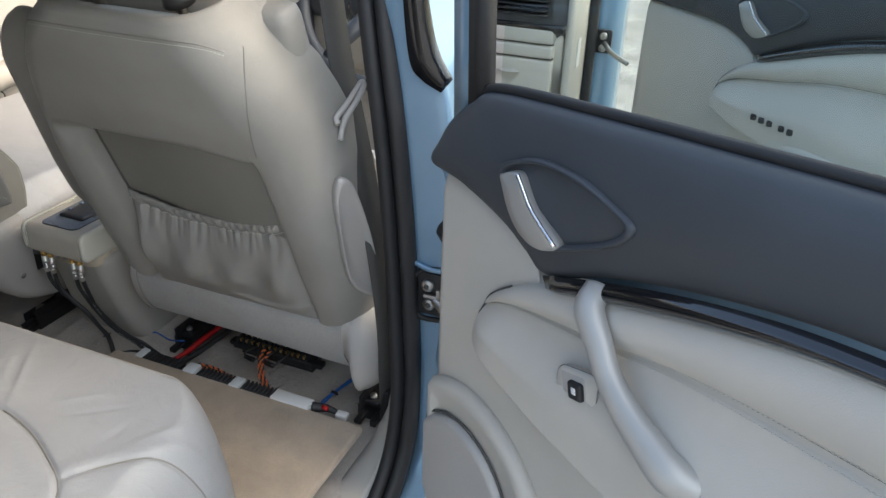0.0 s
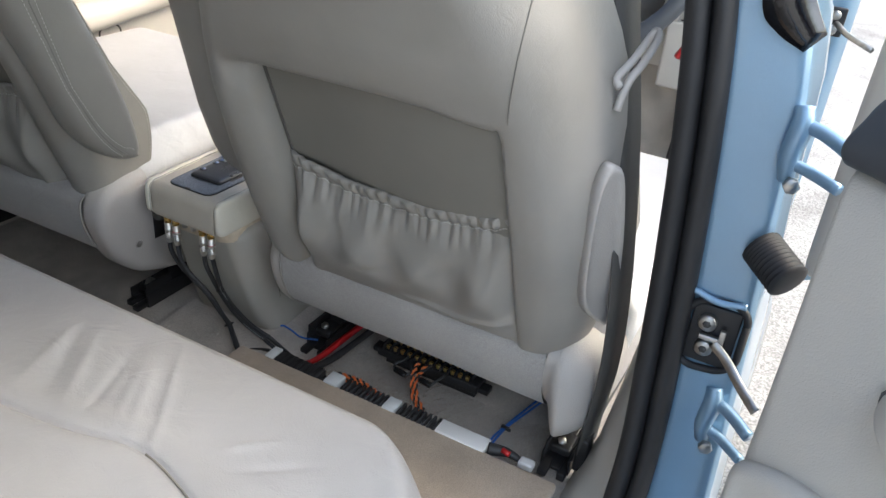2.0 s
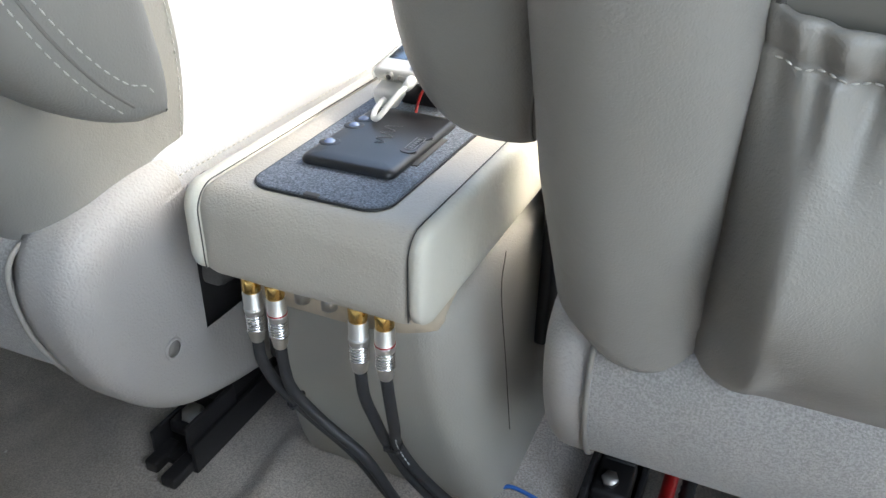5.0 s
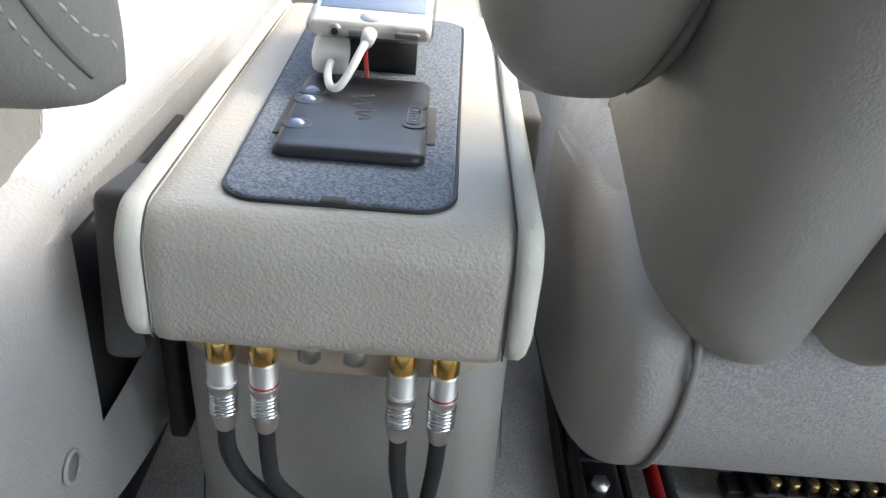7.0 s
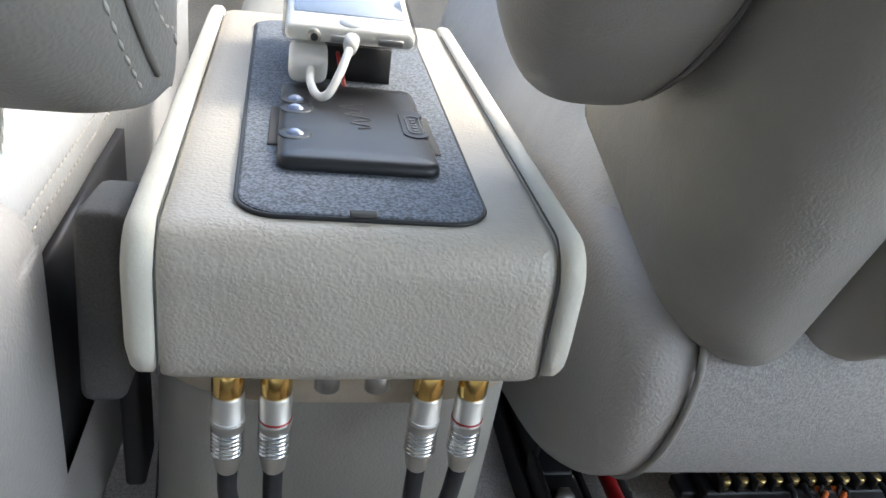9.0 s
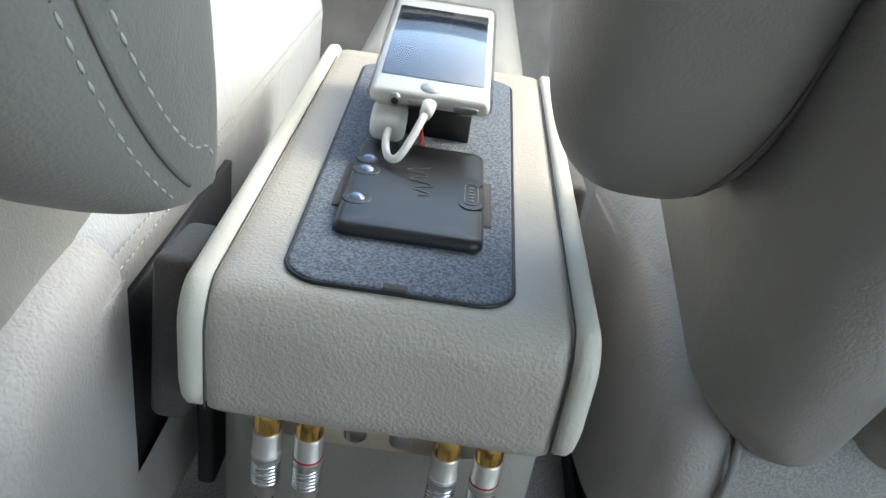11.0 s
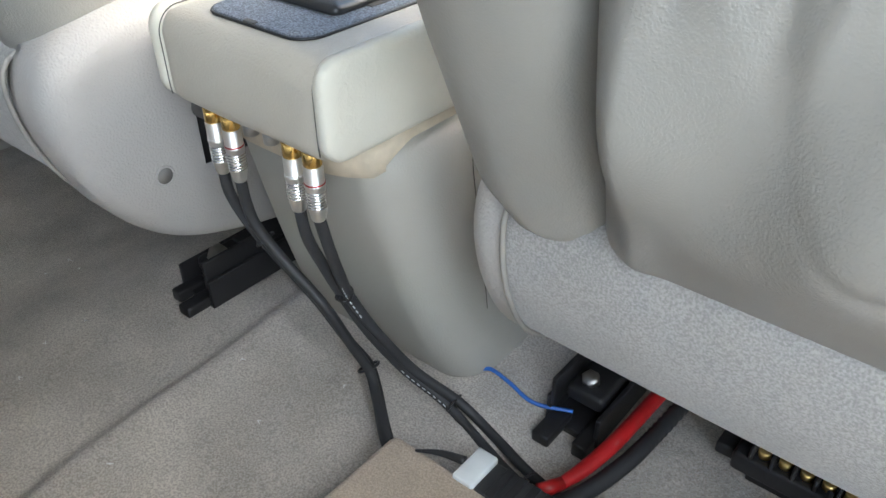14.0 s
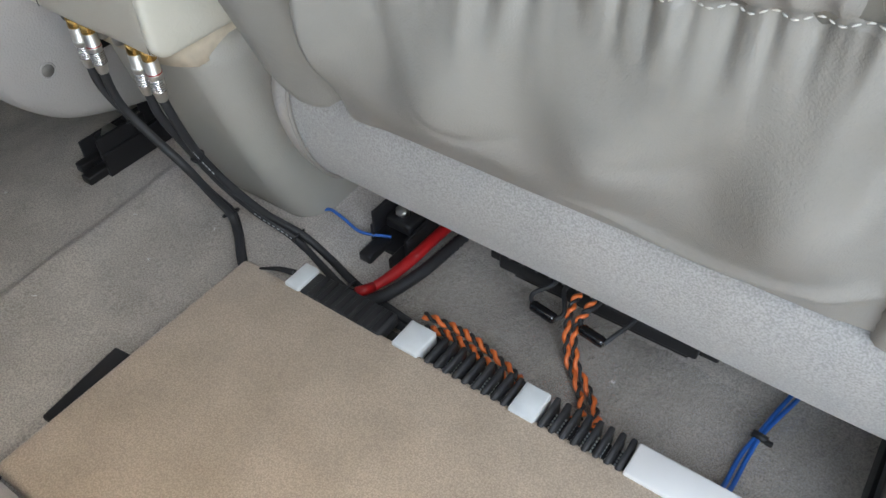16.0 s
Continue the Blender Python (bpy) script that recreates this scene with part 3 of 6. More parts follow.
        rows.append(at(np.stack([xc + x, np.full_like(x, yy), 0.300 + z + up * (bolster + groove + puff + wr)], -1)))
    cush = part("seat_cushion", grid(rows, ring=True, caps=True), LEATHER_LIT, seat, "creased leather seat cushion with sewn bolsters, windscreen light in its colour")
    for o in (() if full else (0.0, 0.009)):
        part("stitching", stitches(at([(0.1153 + 0.0002 * (o > 0), y, 0.357 - o) for y in np.linspace(0.1, 0.6, 12)]), 0.0055, 0.004, 0.0006), THREAD, cush)

    # side bolsters of the backrest: plump pillows standing forward of the shell
    for side in (-1, 1):
        x_in = 0.039 if full else 0.051
        w_in = 0.068 if full else 0.095

        def pillow(s):
            """Middle x, middle h and half sizes of the section at s."""
            e = math.sqrt(max(0.0, 1 - (max(0.0, 0.22 - s) / 0.22) ** 2)) * math.sqrt(max(0.0, 1 - (max(0.0, s - 0.8) / 0.205) ** 2))
            e = max(e, 0.05)
            half = (0.047 if full else 0.046) * e ** 0.75
            lean = 0.047 + 0.004 * (1 - e) if full else half + 0.004 * (1 - e)
            cx = x_in + lean + (0.05 * max(0, s - 0.35)) if side < 0 else xc + 0.178 - 0.045 * s
            return cx, (-0.090 if full else -0.052), half if side < 0 else 0.045 * e ** 0.75, 0.054 * e

        def skin(s, x, out=0.0):
            cx, ch, a_, b_ = pillow(s)
            k = min(0.999, abs((x - cx) / a_))
            return (x, w_in + 0.42 * s, ch + b_ * (1 - k ** 2.7) ** (1 / 2.7) + out)

        rows = []
        for s in np.concatenate([np.linspace(0, 0.3, 34), np.linspace(0.315, 1, 40)]):
            cx, ch, a_, b_ = pillow(s)
            t = np.linspace(0, 2 * np.pi, 96, endpoint=False)
            px = np.sign(np.cos(t)) * np.abs(np.cos(t)) ** (2 / 2.7) * a_
            ph = np.sign(np.sin(t)) * np.abs(np.sin(t)) ** (2 / 2.7) * b_ * np.where(np.sin(t) < 0, 0.55, 1.0)
            groove = 0.002 * np.exp(-(((cx + px) - np.interp(s, (0, 0.04, 0.16, 0.5, 1), (x_in + 0.068, x_in + 0.068, x_in + 0.077, x_in + 0.087, x_in + 0.102) if full else (x_in + 0.004, x_in + 0.004, x_in + 0.007, x_in + 0.015, x_in + 0.030))) / 0.0022) ** 2) * (ph > 0) * (side < 0)
            rows.append(bk(cx + px, np.full(96, w_in + 0.42 * s), ch + ph - groove))
        bol = part("side_bolster", grid(rows, ring=True, caps=True), LEATHER, seat, "plump leather side bolster with double stitching")
        if side == -1:
            ss_ = np.linspace(0.035, 0.8, 60)
            line = np.interp(ss_, (0, 0.04, 0.16, 0.5, 1), (x_in + 0.068, x_in + 0.068, x_in + 0.077, x_in + 0.087, x_in + 0.102) if full else (x_in + 0.004, x_in + 0.004, x_in + 0.007, x_in + 0.015, x_in + 0.030))
            part("seam", tube(bk(*np.array([skin(s, x, -0.0009) for s, x in zip(ss_, line)]).T), 0.0008, 6), FOLD, bol)
            for o in (() if full else (-0.0026, 0.0026)):
                part("stitching", stitches(bk(*np.array([skin(s, x + o, -0.0002) for s, x in zip(ss_, line)]).T), 0.0056, 0.0036, 0.0005), THREAD, bol)
    # front face of the backrest and head rest
    part("back_front", rbox(tuple(bk(np.array(xc), np.array(0.28), np.array(-0.115))), (0.40, 0.055, 0.50), 0.02, 3, Matrix.Rotation(radians(20.3), 4, "X")), LEATHER, seat)
    rows = []
    for s in np.linspace(-1, 1, 22):
        e = max(0.08, np.sqrt(1 - abs(s) ** 3.2))
        sec = rrect(0.135 * (0.6 + 0.4 * e), 0.052 * e, 0.048 * e, 9)
        rows.append(bk(xc + sec[:, 0], np.full(len(sec), 0.672 + 0.085 * s), -0.075 + sec[:, 1]))
    part("headrest", grid(rows, ring=True, caps=True), LEATHER, seat, "leather headrest on two posts")
    for dx in (-0.07, 0.07):
        a, b = bk(np.array([xc + dx] * 2), np.array([0.52, 0.66]), np.array([-0.06, -0.06]))
        part("headrest_post", tube([a, b], 0.007, 12), STEEL, seat)
        a, b, c = bk(np.array([xc + dx] * 3), np.array([0.553, 0.562, 0.582]), np.array([-0.06] * 3))
        part("post_collar", tube([a, b, c], [0.022, 0.02, 0.013], 18), BLACK, seat)
    if full:
        # recliner cover, base side panel with switches, belt guide
        out = spline([(0.0, 0.05), (0.03, 0.0), (0.07, -0.015), (0.15, -0.012), (0.225, -0.002), (0.262, 0.016), (0.268, 0.036), (0.25, 0.055), (0.15, 0.072), (0.05, 0.072), (0.01, 0.066), (0.0, 0.05)], 60)[:-1]
        ring = []
        for k, (dx, sc) in enumerate(((0.0, 1.0), (0.011, 1.0), (0.014, 0.97), (0.015, 0.93), (0.011, 0.85), (0.010, 0.5))):
            c = out.mean(0)
            q = c + (out - c) * sc
            ring.append([(0.624 + 0.30 * p[1] + dx * 0.85, 0.033 - 0.27 * p[0] + 0.60 * p[1] - dx * 0.5, 0.404 + 0.90 * p[0] - 0.17 * p[1]) for p in q])
        rec = part("recliner_cover", grid([at(r) for r in ring], ring=True, caps=True), COVER, seat, "oval grey plastic recliner cover with raised rim")
        side = part("side_panel", slab([at([(0.655, y, z), (0.668, y, z - 0.02), (0.668, y, z - 0.12)]) for y, z in zip(np.linspace(0.16, 0.62, 12), np.linspace(0.385, 0.345, 12))], (-0.02 * sgn, 0, 0)), WHITE, seat, "white plastic seat side panel")
        for y, z in ((0.275, 0.325), (0.345, 0.33), (0.415, 0.335)):
            part("seat_switch", rbox(tuple(at((0.672, y, z - 0.01))), (0.016, 0.045, 0.03), 0.005), BLACK, side)
        g = [(0.628, -0.012, 0.715), (0.622, -0.005, 0.722), (0.630, 0.012, 0.738), (0.637, 0.03, 0.757), (0.642, 0.036, 0.765), (0.646, 0.03, 0.758), (0.640, 0.012, 0.736), (0.634, 0.0, 0.722), (0.63, -0.004, 0.705), (0.628, -0.006, 0.69)]
        part("belt_guide", tube(g, 0.0042, 8, 40), COVER, seat, "grey plastic belt guide hook")
    # slides on the floor: folded steel channel with a ragged end, cover and bolt
    def ground(p):
        return at(p, np.array(slide_shift))

    for x0, x1, y0, z0 in ((0.145, 0.185, 0.10, 0.142), (0.60, 0.64, 0.055, 0.150)):
        xm = (x0 + x1) / 2
        rail = part("seat_slide", join(rbox(tuple(ground((xm, y0 + 0.22, z0 - 0.026))), (0.044, 0.44, 0.006), 0.001), rbox(tuple(ground((xm - 0.020, y0 + 0.22, z0 - 0.014))), (0.004, 0.44, 0.026), 0.001), rbox(tuple(ground((xm + 0.020, y0 + 0.22, z0 - 0.014))), (0.004, 0.44, 0.026), 0.001), rbox(tuple(ground((xm, y0 + 0.25, z0 - 0.006))), (0.026, 0.40, 0.022), 0.003)), BLACK, seat, "black steel seat slide")
        part("slide_end", join(rbox(tuple(ground((xm - 0.012, y0 - 0.006, z0 - 0.022))), (0.014, 0.034, 0.010), 0.002), rbox(tuple(ground((xm + 0.014, y0 + 0.002, z0 - 0.026))), (0.012, 0.030, 0.014), 0.002), rbox(tuple(ground((xm, y0 + 0.034, z0 - 0.004))), (0.030, 0.040, 0.014), 0.004), rbox(tuple(ground((xm - 0.017, y0 + 0.03, z0 + 0.004))), (0.004, 0.06, 0.026), 0.001)), BLACK, rail)
        part("bolt", disc(tuple(ground((xm - 0.002, y0 + 0.028, z0 + 0.003))), (0, -0.6, 1), 0.0068 if full else 0.0095, 0.008, 6, 0.001), STEEL, rail)
        part("riser", join(rbox(tuple(ground((xm - 0.013, y0 + 0.16, z0 + 0.03))), (0.004, 0.20, 0.06), 0.001), rbox(tuple(ground((xm + 0.013, y0 + 0.17, z0 + 0.03))), (0.004, 0.18, 0.06), 0.001)), BLACK, rail)
    # added filler box, near-black to hold the shade under the seat
    part("under_seat_filler", rbox(tuple(at((xc, 0.36, 0.215))), (0.44, 0.44, 0.03), 0.01), DARK, seat)
    return seat


front_seat(1, (0, 0, 0), (0, 0, 0), (0, 0.020, -0.004), "grey leather driver's seat with map pocket, reclined on black slides", True, 0.155, 0.122, 0.105)
front_seat(-1, (0.0, -0.100, 0.027), (0.0, -0.068, 0.010), (0.0, -0.060, 0.005), "grey leather passenger seat beside the console, cushion colour raised for windscreen light", False, 0.152, 0.108, 0.098)

# ---- rear bench ----
bench = thing("rear_bench", "pale grey leather rear bench cushion with sewn seams", "car seat", (0.0, -0.5, 0.05))


def bench_height(x, y, right):
    """Top of the bench cushion; right is its outer edge."""
    f = np.clip((-0.247 - y) / 0.06, 0, 1)
    front = np.sqrt(np.clip(1 - (1 - f) ** 2, 0, 1))
    s = np.clip((right - x) / 0.07, 0, 1)
    side = np.sqrt(np.clip(1 - (1 - s) ** 2, 0, 1))
    return 0.15 + (0.295 * (0.3 + 0.7 * front)) * (0.3 + 0.7 * side)


inset = [(q_[0] + 0.025, q_[1] - 0.038) for q_ in spline([(-0.6, -0.43), (0.1, -0.43), (0.28, -0.42), (0.36, -0.402), (0.42, -0.412), (0.475, -0.435), (0.53, -0.47), (0.56, -0.53), (0.575, -0.62), (0.578, -0.75)], 40)]
side_seam = [(0.55, -0.493), (0.57, -0.463), (0.605, -0.428), (0.650, -0.396), (0.69, -0.375)]
rnd = random.Random(11)
pulls = [(fx + 0.025, -0.445, rnd.uniform(0.08, 0.14), rnd.uniform(0.005, 0.009), rnd.uniform(-0.71, -0.31), rnd.choice((1, 1, -1))) for fx in (0.215, 0.25, 0.275, 0.30, 0.335, 0.355, 0.385)]
pulls += [(0.545, -0.44, 0.06, 0.006, 0.1, -1), (0.575, -0.43, 0.07, 0.007, 0.5, 1), (0.605, -0.41, 0.07, 0.008, 0.9, 1), (0.47, -0.42, 0.05, 0.006, 1.2, -1), (0.44, -0.412, 0.05, 0.007, 1.0, 1)]
pulls += [(rnd.uniform(-0.5, 0.15), -0.42, rnd.uniform(0.05, 0.09), 0.009, rnd.uniform(0.3, 0.9), 1) for _ in range(14)]
rows = []
for v in np.linspace(0, 1, 240):
    y = -0.248 - 0.50 * v ** 1.3
    xs = np.concatenate([np.linspace(-0.62, 0.0, 30), np.linspace(0.005, 0.68, 260)])
    right = 0.668 - 0.15 * np.clip(1 - (-0.248 - y) / 0.15, 0, 1) ** 2.2
    xs = np.minimum(xs, right)
    z = bench_height(xs, y, right) + 0.008 * np.sin(np.pi * np.clip(xs / 0.64, 0, 1)) * sm(-0.26, -0.38, y)
    d1, d3 = near_line(xs, y, inset), near_line(xs, y, side_seam)
    z = z - 0.0045 * np.exp(-(d1 / 0.003) ** 2) - 0.0035 * np.exp(-(d3 / 0.003) ** 2) + 0.0022 * np.exp(-((d1 - 0.018) / 0.014) ** 2) + 0.0018 * np.exp(-((d3 - 0.013) / 0.011) ** 2)
    for fx, fy, ln, wd, lean, k_ in pulls:
        t_ = (y - fy) / ln
        z = z + k_ * 0.0021 * np.exp(-(((xs - fx - lean * (y - fy)) / wd) ** 2)) * np.exp(-((t_ - 0.5) / 0.38) ** 2)
    rows.append(np.stack([xs, np.full_like(xs, y), z], -1))
bm = grid(rows)
cushion = part("cushion", bm, LEATHER_PALE, bench)
for line in (inset[14:], spline(side_seam, 24)):
    line = np.array(line)
    rt = 0.668 - 0.15 * np.clip(1 - (-0.248 - line[:, 1]) / 0.15, 0, 1) ** 2.2
    lz = bench_height(line[:, 0], line[:, 1], rt) + 0.008 * np.sin(np.pi * np.clip(line[:, 0] / 0.64, 0, 1)) * sm(-0.26, -0.38, line[:, 1])
    keep = line[:, 0] < rt - 0.004
    part("seam", tube(np.column_stack([line, lz - 0.0024])[keep], 0.0010, 6), PANEL_CLOTH, cushion)
part("cushion_front", slab([[(x, -0.275, 0.03), (x, -0.255, 0.12), (x, -0.249, 0.238)] for x in np.linspace(-0.62, 0.535, 20)], (0, -0.02, 0)), LEATHER_PALE, bench)
part("backrest", slab([[(x, -0.72 - 0.3 * v, 0.36 + 0.5 * v) for v in np.linspace(0, 1, 8)] for x in np.linspace(-0.64, 0.6, 12)], (0, -0.1, 0)), LEATHER_PALE, bench)

# ---- console ----
console = thing("console", "grey moulded plastic rear console pedestal on the tunnel", "console", (0, 0.2, 0.13))
rows = []
for v in np.linspace(0, 1, 24):
    z = 0.125 + 0.212 * v
    back = 0.098 - 0.066 * v ** 0.75
    half = 0.092 - 0.016 * v ** 0.8
    if v > 0.93:
        back += 0.012 * ((v - 0.93) / 0.07) ** 2
        half -= 0.008 * ((v - 0.93) / 0.07) ** 2
    left = [(-half, 0.62), (-half, 0.30), (-half, 0.16)]
    arc = [(-half + 0.030 * (1 - np.sin(a)), back + 0.042 * (1 - np.cos(a))) for a in np.linspace(1.5, 0, 12)]
    line = left + arc
    full = line + [(-p[0], p[1]) for p in line[::-1]]
    rows.append([(p[0], p[1], z + 0.0008 * np.sin(p[0] * 40)) for p in full])
rows.append([(p[0] * 0.6, p[1] + 0.03, p[2]) for p in rows[-1]])
body = part("pedestal", grid(rows), CONSOLE, console)
part("panel_joint", tube([(0.0893, 0.118, 0.19), (0.0835, 0.116, 0.25), (0.078, 0.113, 0.31), (0.0765, 0.122, 0.336)], 0.0003, 6, 30), SEAM, body)
part("panel_joint", tube([(-0.0925, 0.118, 0.135), (-0.0835, 0.116, 0.25), (-0.078, 0.113, 0.31)], 0.0006, 6, 20), SEAM, body)
part("tunnel_top", rbox((0, 0.62, 0.30), (0.15, 0.42, 0.16), 0.03), CONSOLE, console)

box = thing("armrest_box", "tan-grey leather covered console box with cream side panels and six sockets", "console box", (0, 0.15, 0.355))
# wrapped top: profile from the bottom of the rear face over the rounded edge to the front
prof = [(0.004, 0.349), (0.0005, 0.353)] + [(0.0, z) for z in np.linspace(0.358, 0.388, 6)] + [(0.016 * (1 - np.cos(a)), 0.388 + 0.016 * np.sin(a)) for a in np.linspace(0.15, 1.57, 10)]
prof += [(y, 0.404) for y in np.linspace(0.022, 0.318, 30)] + [(0.33, 0.398), (0.333, 0.385), (0.333, 0.351)]
rows = []
for y, z in prof:
    x = np.linspace(-0.0645, 0.0645, 40) * (1 + 0.21 * y)
    dip = 0.0015 * np.clip((np.abs(x) / (1 + 0.21 * y) - 0.0585) / 0.006, 0, 1) ** 2
    wave = 0.0004 * np.sin(x * 90) * (z < 0.39)
    yy = np.full_like(x, y) + dip * (y < 0.01) + wave
    rows.append(np.stack([x, yy, np.full_like(x, z) - dip * (y > 0.01)], -1))
wrap = part("leather_wrap", grid(rows), LEATHER_BOX, box)
part("base_plate", rbox((0, 0.166, 0.3515), (0.126, 0.322, 0.004), 0.001), LEATHER_BOX, box)
for s in (-1, 1):
    outline = rrect(0.1665, 0.0285, 0.014, 8, 0.1655, 0.3765)
    rr = []
    for dx, ins in ((0.0, 0.002), (0.002, 0.0), (0.0065, 0.0), (0.0085, 0.0012), (0.0100, 0.004), (0.0104, 0.009)):
        c = outline.mean(0)
        q = outline - np.sign(outline - c) * ins
        rr.append([(s * (0.0650 * (1 + 0.21 * p[0]) + dx), p[0] - 0.001, p[1] + 0.0008) for p in q])
    part("side_panel", grid(rr, ring=True, caps=True), SUEDE, box, "padded cream side panel")
    part("seam", tube([(s * 0.0648 * (1 + 0.21 * y), y - 0.0002 * (y < 0.02), z + 0.0002) for y, z in prof[1:46]], 0.0004, 6), SEAM, box)
part("spacer", slab([[(x, y + 0.02 * (abs(x) / 0.07) ** 4, z) for z in (0.325, 0.340, 0.3495)] for x, y in [(x, 0.021) for x in np.linspace(-0.066, 0.066, 24)]], (0, 0.22, 0)), WOOD, box, "raw cream filler strip")

inlay = part("inlay", grid([[(p[0] * k * (0.965 + 0.5 * (p[1] + 0.137)), 0.154 + p[1] * (1 - (1 - k) * 0.32), z) for p in rrect(0.0435, 0.137, 0.014, 9)] for k, z in ((1.0, 0.4035), (1.0, 0.4058), (0.985, 0.4062), (0.6, 0.4062), (0.02, 0.4062))], ring=True, caps=True), FOAM, box, "blue-grey speckled board with rounded corners", smooth=False)
part("inlay_gap", tube([(p[0] * (0.965 + 0.5 * (p[1] + 0.137)), p[1] + 0.154, 0.4047) for p in np.vstack([rrect(0.0442, 0.1377, 0.0145, 9), rrect(0.0442, 0.1377, 0.0145, 9)[:1]])], 0.0009, 6), BLACK, inlay)
part("notch", rbox((-0.001, 0.0178, 0.4063), (0.009, 0.0035, 0.0016), 0.0006), SEAM, inlay)
for s in (-1, 1):
    part("finger_slot", rbox((s * 0.0318, 0.098, 0.4064), (0.005, 0.045, 0.0012), 0.0005), SEAM, inlay)


def revolve(x, y, ring, seg=20):
    return tube([(x, y, z) for z, r in ring], [r for z, r in ring], seg)


for i, x in enumerate((-0.009, 0.009)):
    so = part("socket", revolve(x, 0.0125, ((0.350, 0.0046), (0.3390, 0.0046), (0.3385, 0.004))), GOLD if i < 0 else STEEL, box, "unused metal audio socket")
    part("insulator_ring", revolve(x, 0.0125, ((0.3505, 0.0058), (0.3475, 0.0058))), WHITE if i == 0 else RED, so)

plugs = ((-0.0435, 0), (-0.0268, 1), (0.0280, 0), (0.0448, 1))
for x, red in plugs:
    pl = thing("audio_plug", "silver and gold audio plug with %s ring" % ("a red" if red else "a white"), "plug", (x, 0.011, 0.302), "plugs under the console box")
    y = 0.0112
    part("collar", revolve(x, y, ((0.3495, 0.0052), (0.3488, 0.0056), (0.3385, 0.0056), (0.337, 0.0052))), GOLD, pl, "gold-plated collar")
    barrel = part("barrel", revolve(x, y, ((0.3375, 0.0054), (0.3368, 0.0058), (0.3262, 0.0058), (0.3258, 0.0062), (0.3245, 0.0062), (0.3240, 0.0057), (0.3095, 0.0056), (0.3085, 0.0054), (0.3025, 0.0044), (0.3015, 0.0038))), SILVER, pl)
    part("colour_ring", revolve(x, y, ((0.3268, 0.00605), (0.3258, 0.00605))), RED if red else WHITE, barrel)
    for k in range(6):
        part("grip_ring", revolve(x, y, ((0.3215 - k * 0.0019, 0.0056), (0.3210 - k * 0.0019, 0.0061), (0.3204 - k * 0.0019, 0.0061), (0.3200 - k * 0.0019, 0.0056)), 16), CHROME, barrel)

runs = (
    [(-0.0435, 0.0112, 0.303), (-0.043, 0.0125, 0.285), (-0.036, 0.018, 0.262), (-0.016, 0.024, 0.238), (0.010, 0.030, 0.212), (0.024, 0.042, 0.175), (0.032, 0.052, 0.150), (0.046, 0.045, 0.140), (0.075, 0.022, 0.143), (0.10, 0.003, 0.147)],
    [(-0.0268, 0.0112, 0.303), (-0.0265, 0.0125, 0.283), (-0.024, 0.016, 0.264), (-0.008, 0.022, 0.240), (0.018, 0.028, 0.214), (0.031, 0.038, 0.178), (0.038, 0.046, 0.152), (0.052, 0.038, 0.142), (0.082, 0.014, 0.145), (0.108, -0.004, 0.148)],
    [(0.0280, 0.0112, 0.303), (0.0285, 0.014, 0.280), (0.031, 0.022, 0.255), (0.034, 0.030, 0.232), (0.044, 0.042, 0.196), (0.062, 0.058, 0.158), (0.090, 0.070, 0.133), (0.125, 0.066, 0.120), (0.165, 0.056, 0.118), (0.215, 0.052, 0.117), (0.27, 0.046, 0.118), (0.33, 0.036, 0.122)],
    [(0.0448, 0.0112, 0.303), (0.0445, 0.016, 0.280), (0.043, 0.024, 0.252), (0.041, 0.032, 0.230), (0.052, 0.044, 0.196), (0.071, 0.060, 0.160), (0.098, 0.076, 0.134), (0.130, 0.076, 0.120), (0.17, 0.066, 0.118), (0.22, 0.060, 0.117), (0.28, 0.052, 0.118), (0.34, 0.040, 0.122)],
)
for r in runs:
    cab = lone("audio_cable", tube(r, 0.0037, 12, 90), CABLE, "dark grey jacketed audio cable hanging from a plug", "cable", "audio cables")
for k, (c, ax, r) in enumerate((((0.0385, 0.031, 0.231), (0.25, 0.3, -1), 0.0078), ((0.035, 0.049, 0.151), (0.5, -0.1, -1), 0.0082), ((0.0945, 0.0735, 0.1335), (1, 0.1, -0.5), 0.0080), ((-0.026, 0.0215, 0.2515), (0.6, 0.2, -0.9), 0.0078), ((0.168, 0.061, 0.118), (1, -0.2, 0), 0.0078))):
    a = Vector(ax).normalized()
    b = a.cross(Vector((0, 0, 1))).normalized()
    d = a.cross(b)
    loop = [Vector(c) + r * (math.cos(t) * b + 0.62 * math.sin(t) * d) for t in np.linspace(0, 6.2832, 22)]
    tie = lone("cable_tie", join(tube(loop, 0.0011, 6), rbox(loop[5], (0.005, 0.004, 0.004), 0.001)), BLACK, "black cable tie round two audio cables", "cable tie", "cable ties")

# printed lettering on two cable jackets stays plain
for r, n0 in ((runs[3], 20), (runs[2], 40), (runs[3], 58)):
    p = spline(r, 90)
    off = np.array([0.0022, -0.0032, 0.0006])
    lone("jacket_print", join(*[tube([p[n0 + k] + off, p[n0 + k] + (p[n0 + k + 1] - p[n0 + k]) * 0.55 + off], 0.0005, 4) for k in range(0, 9)]), LABEL, "pale printed marks along the cable jacket", "printed marks")

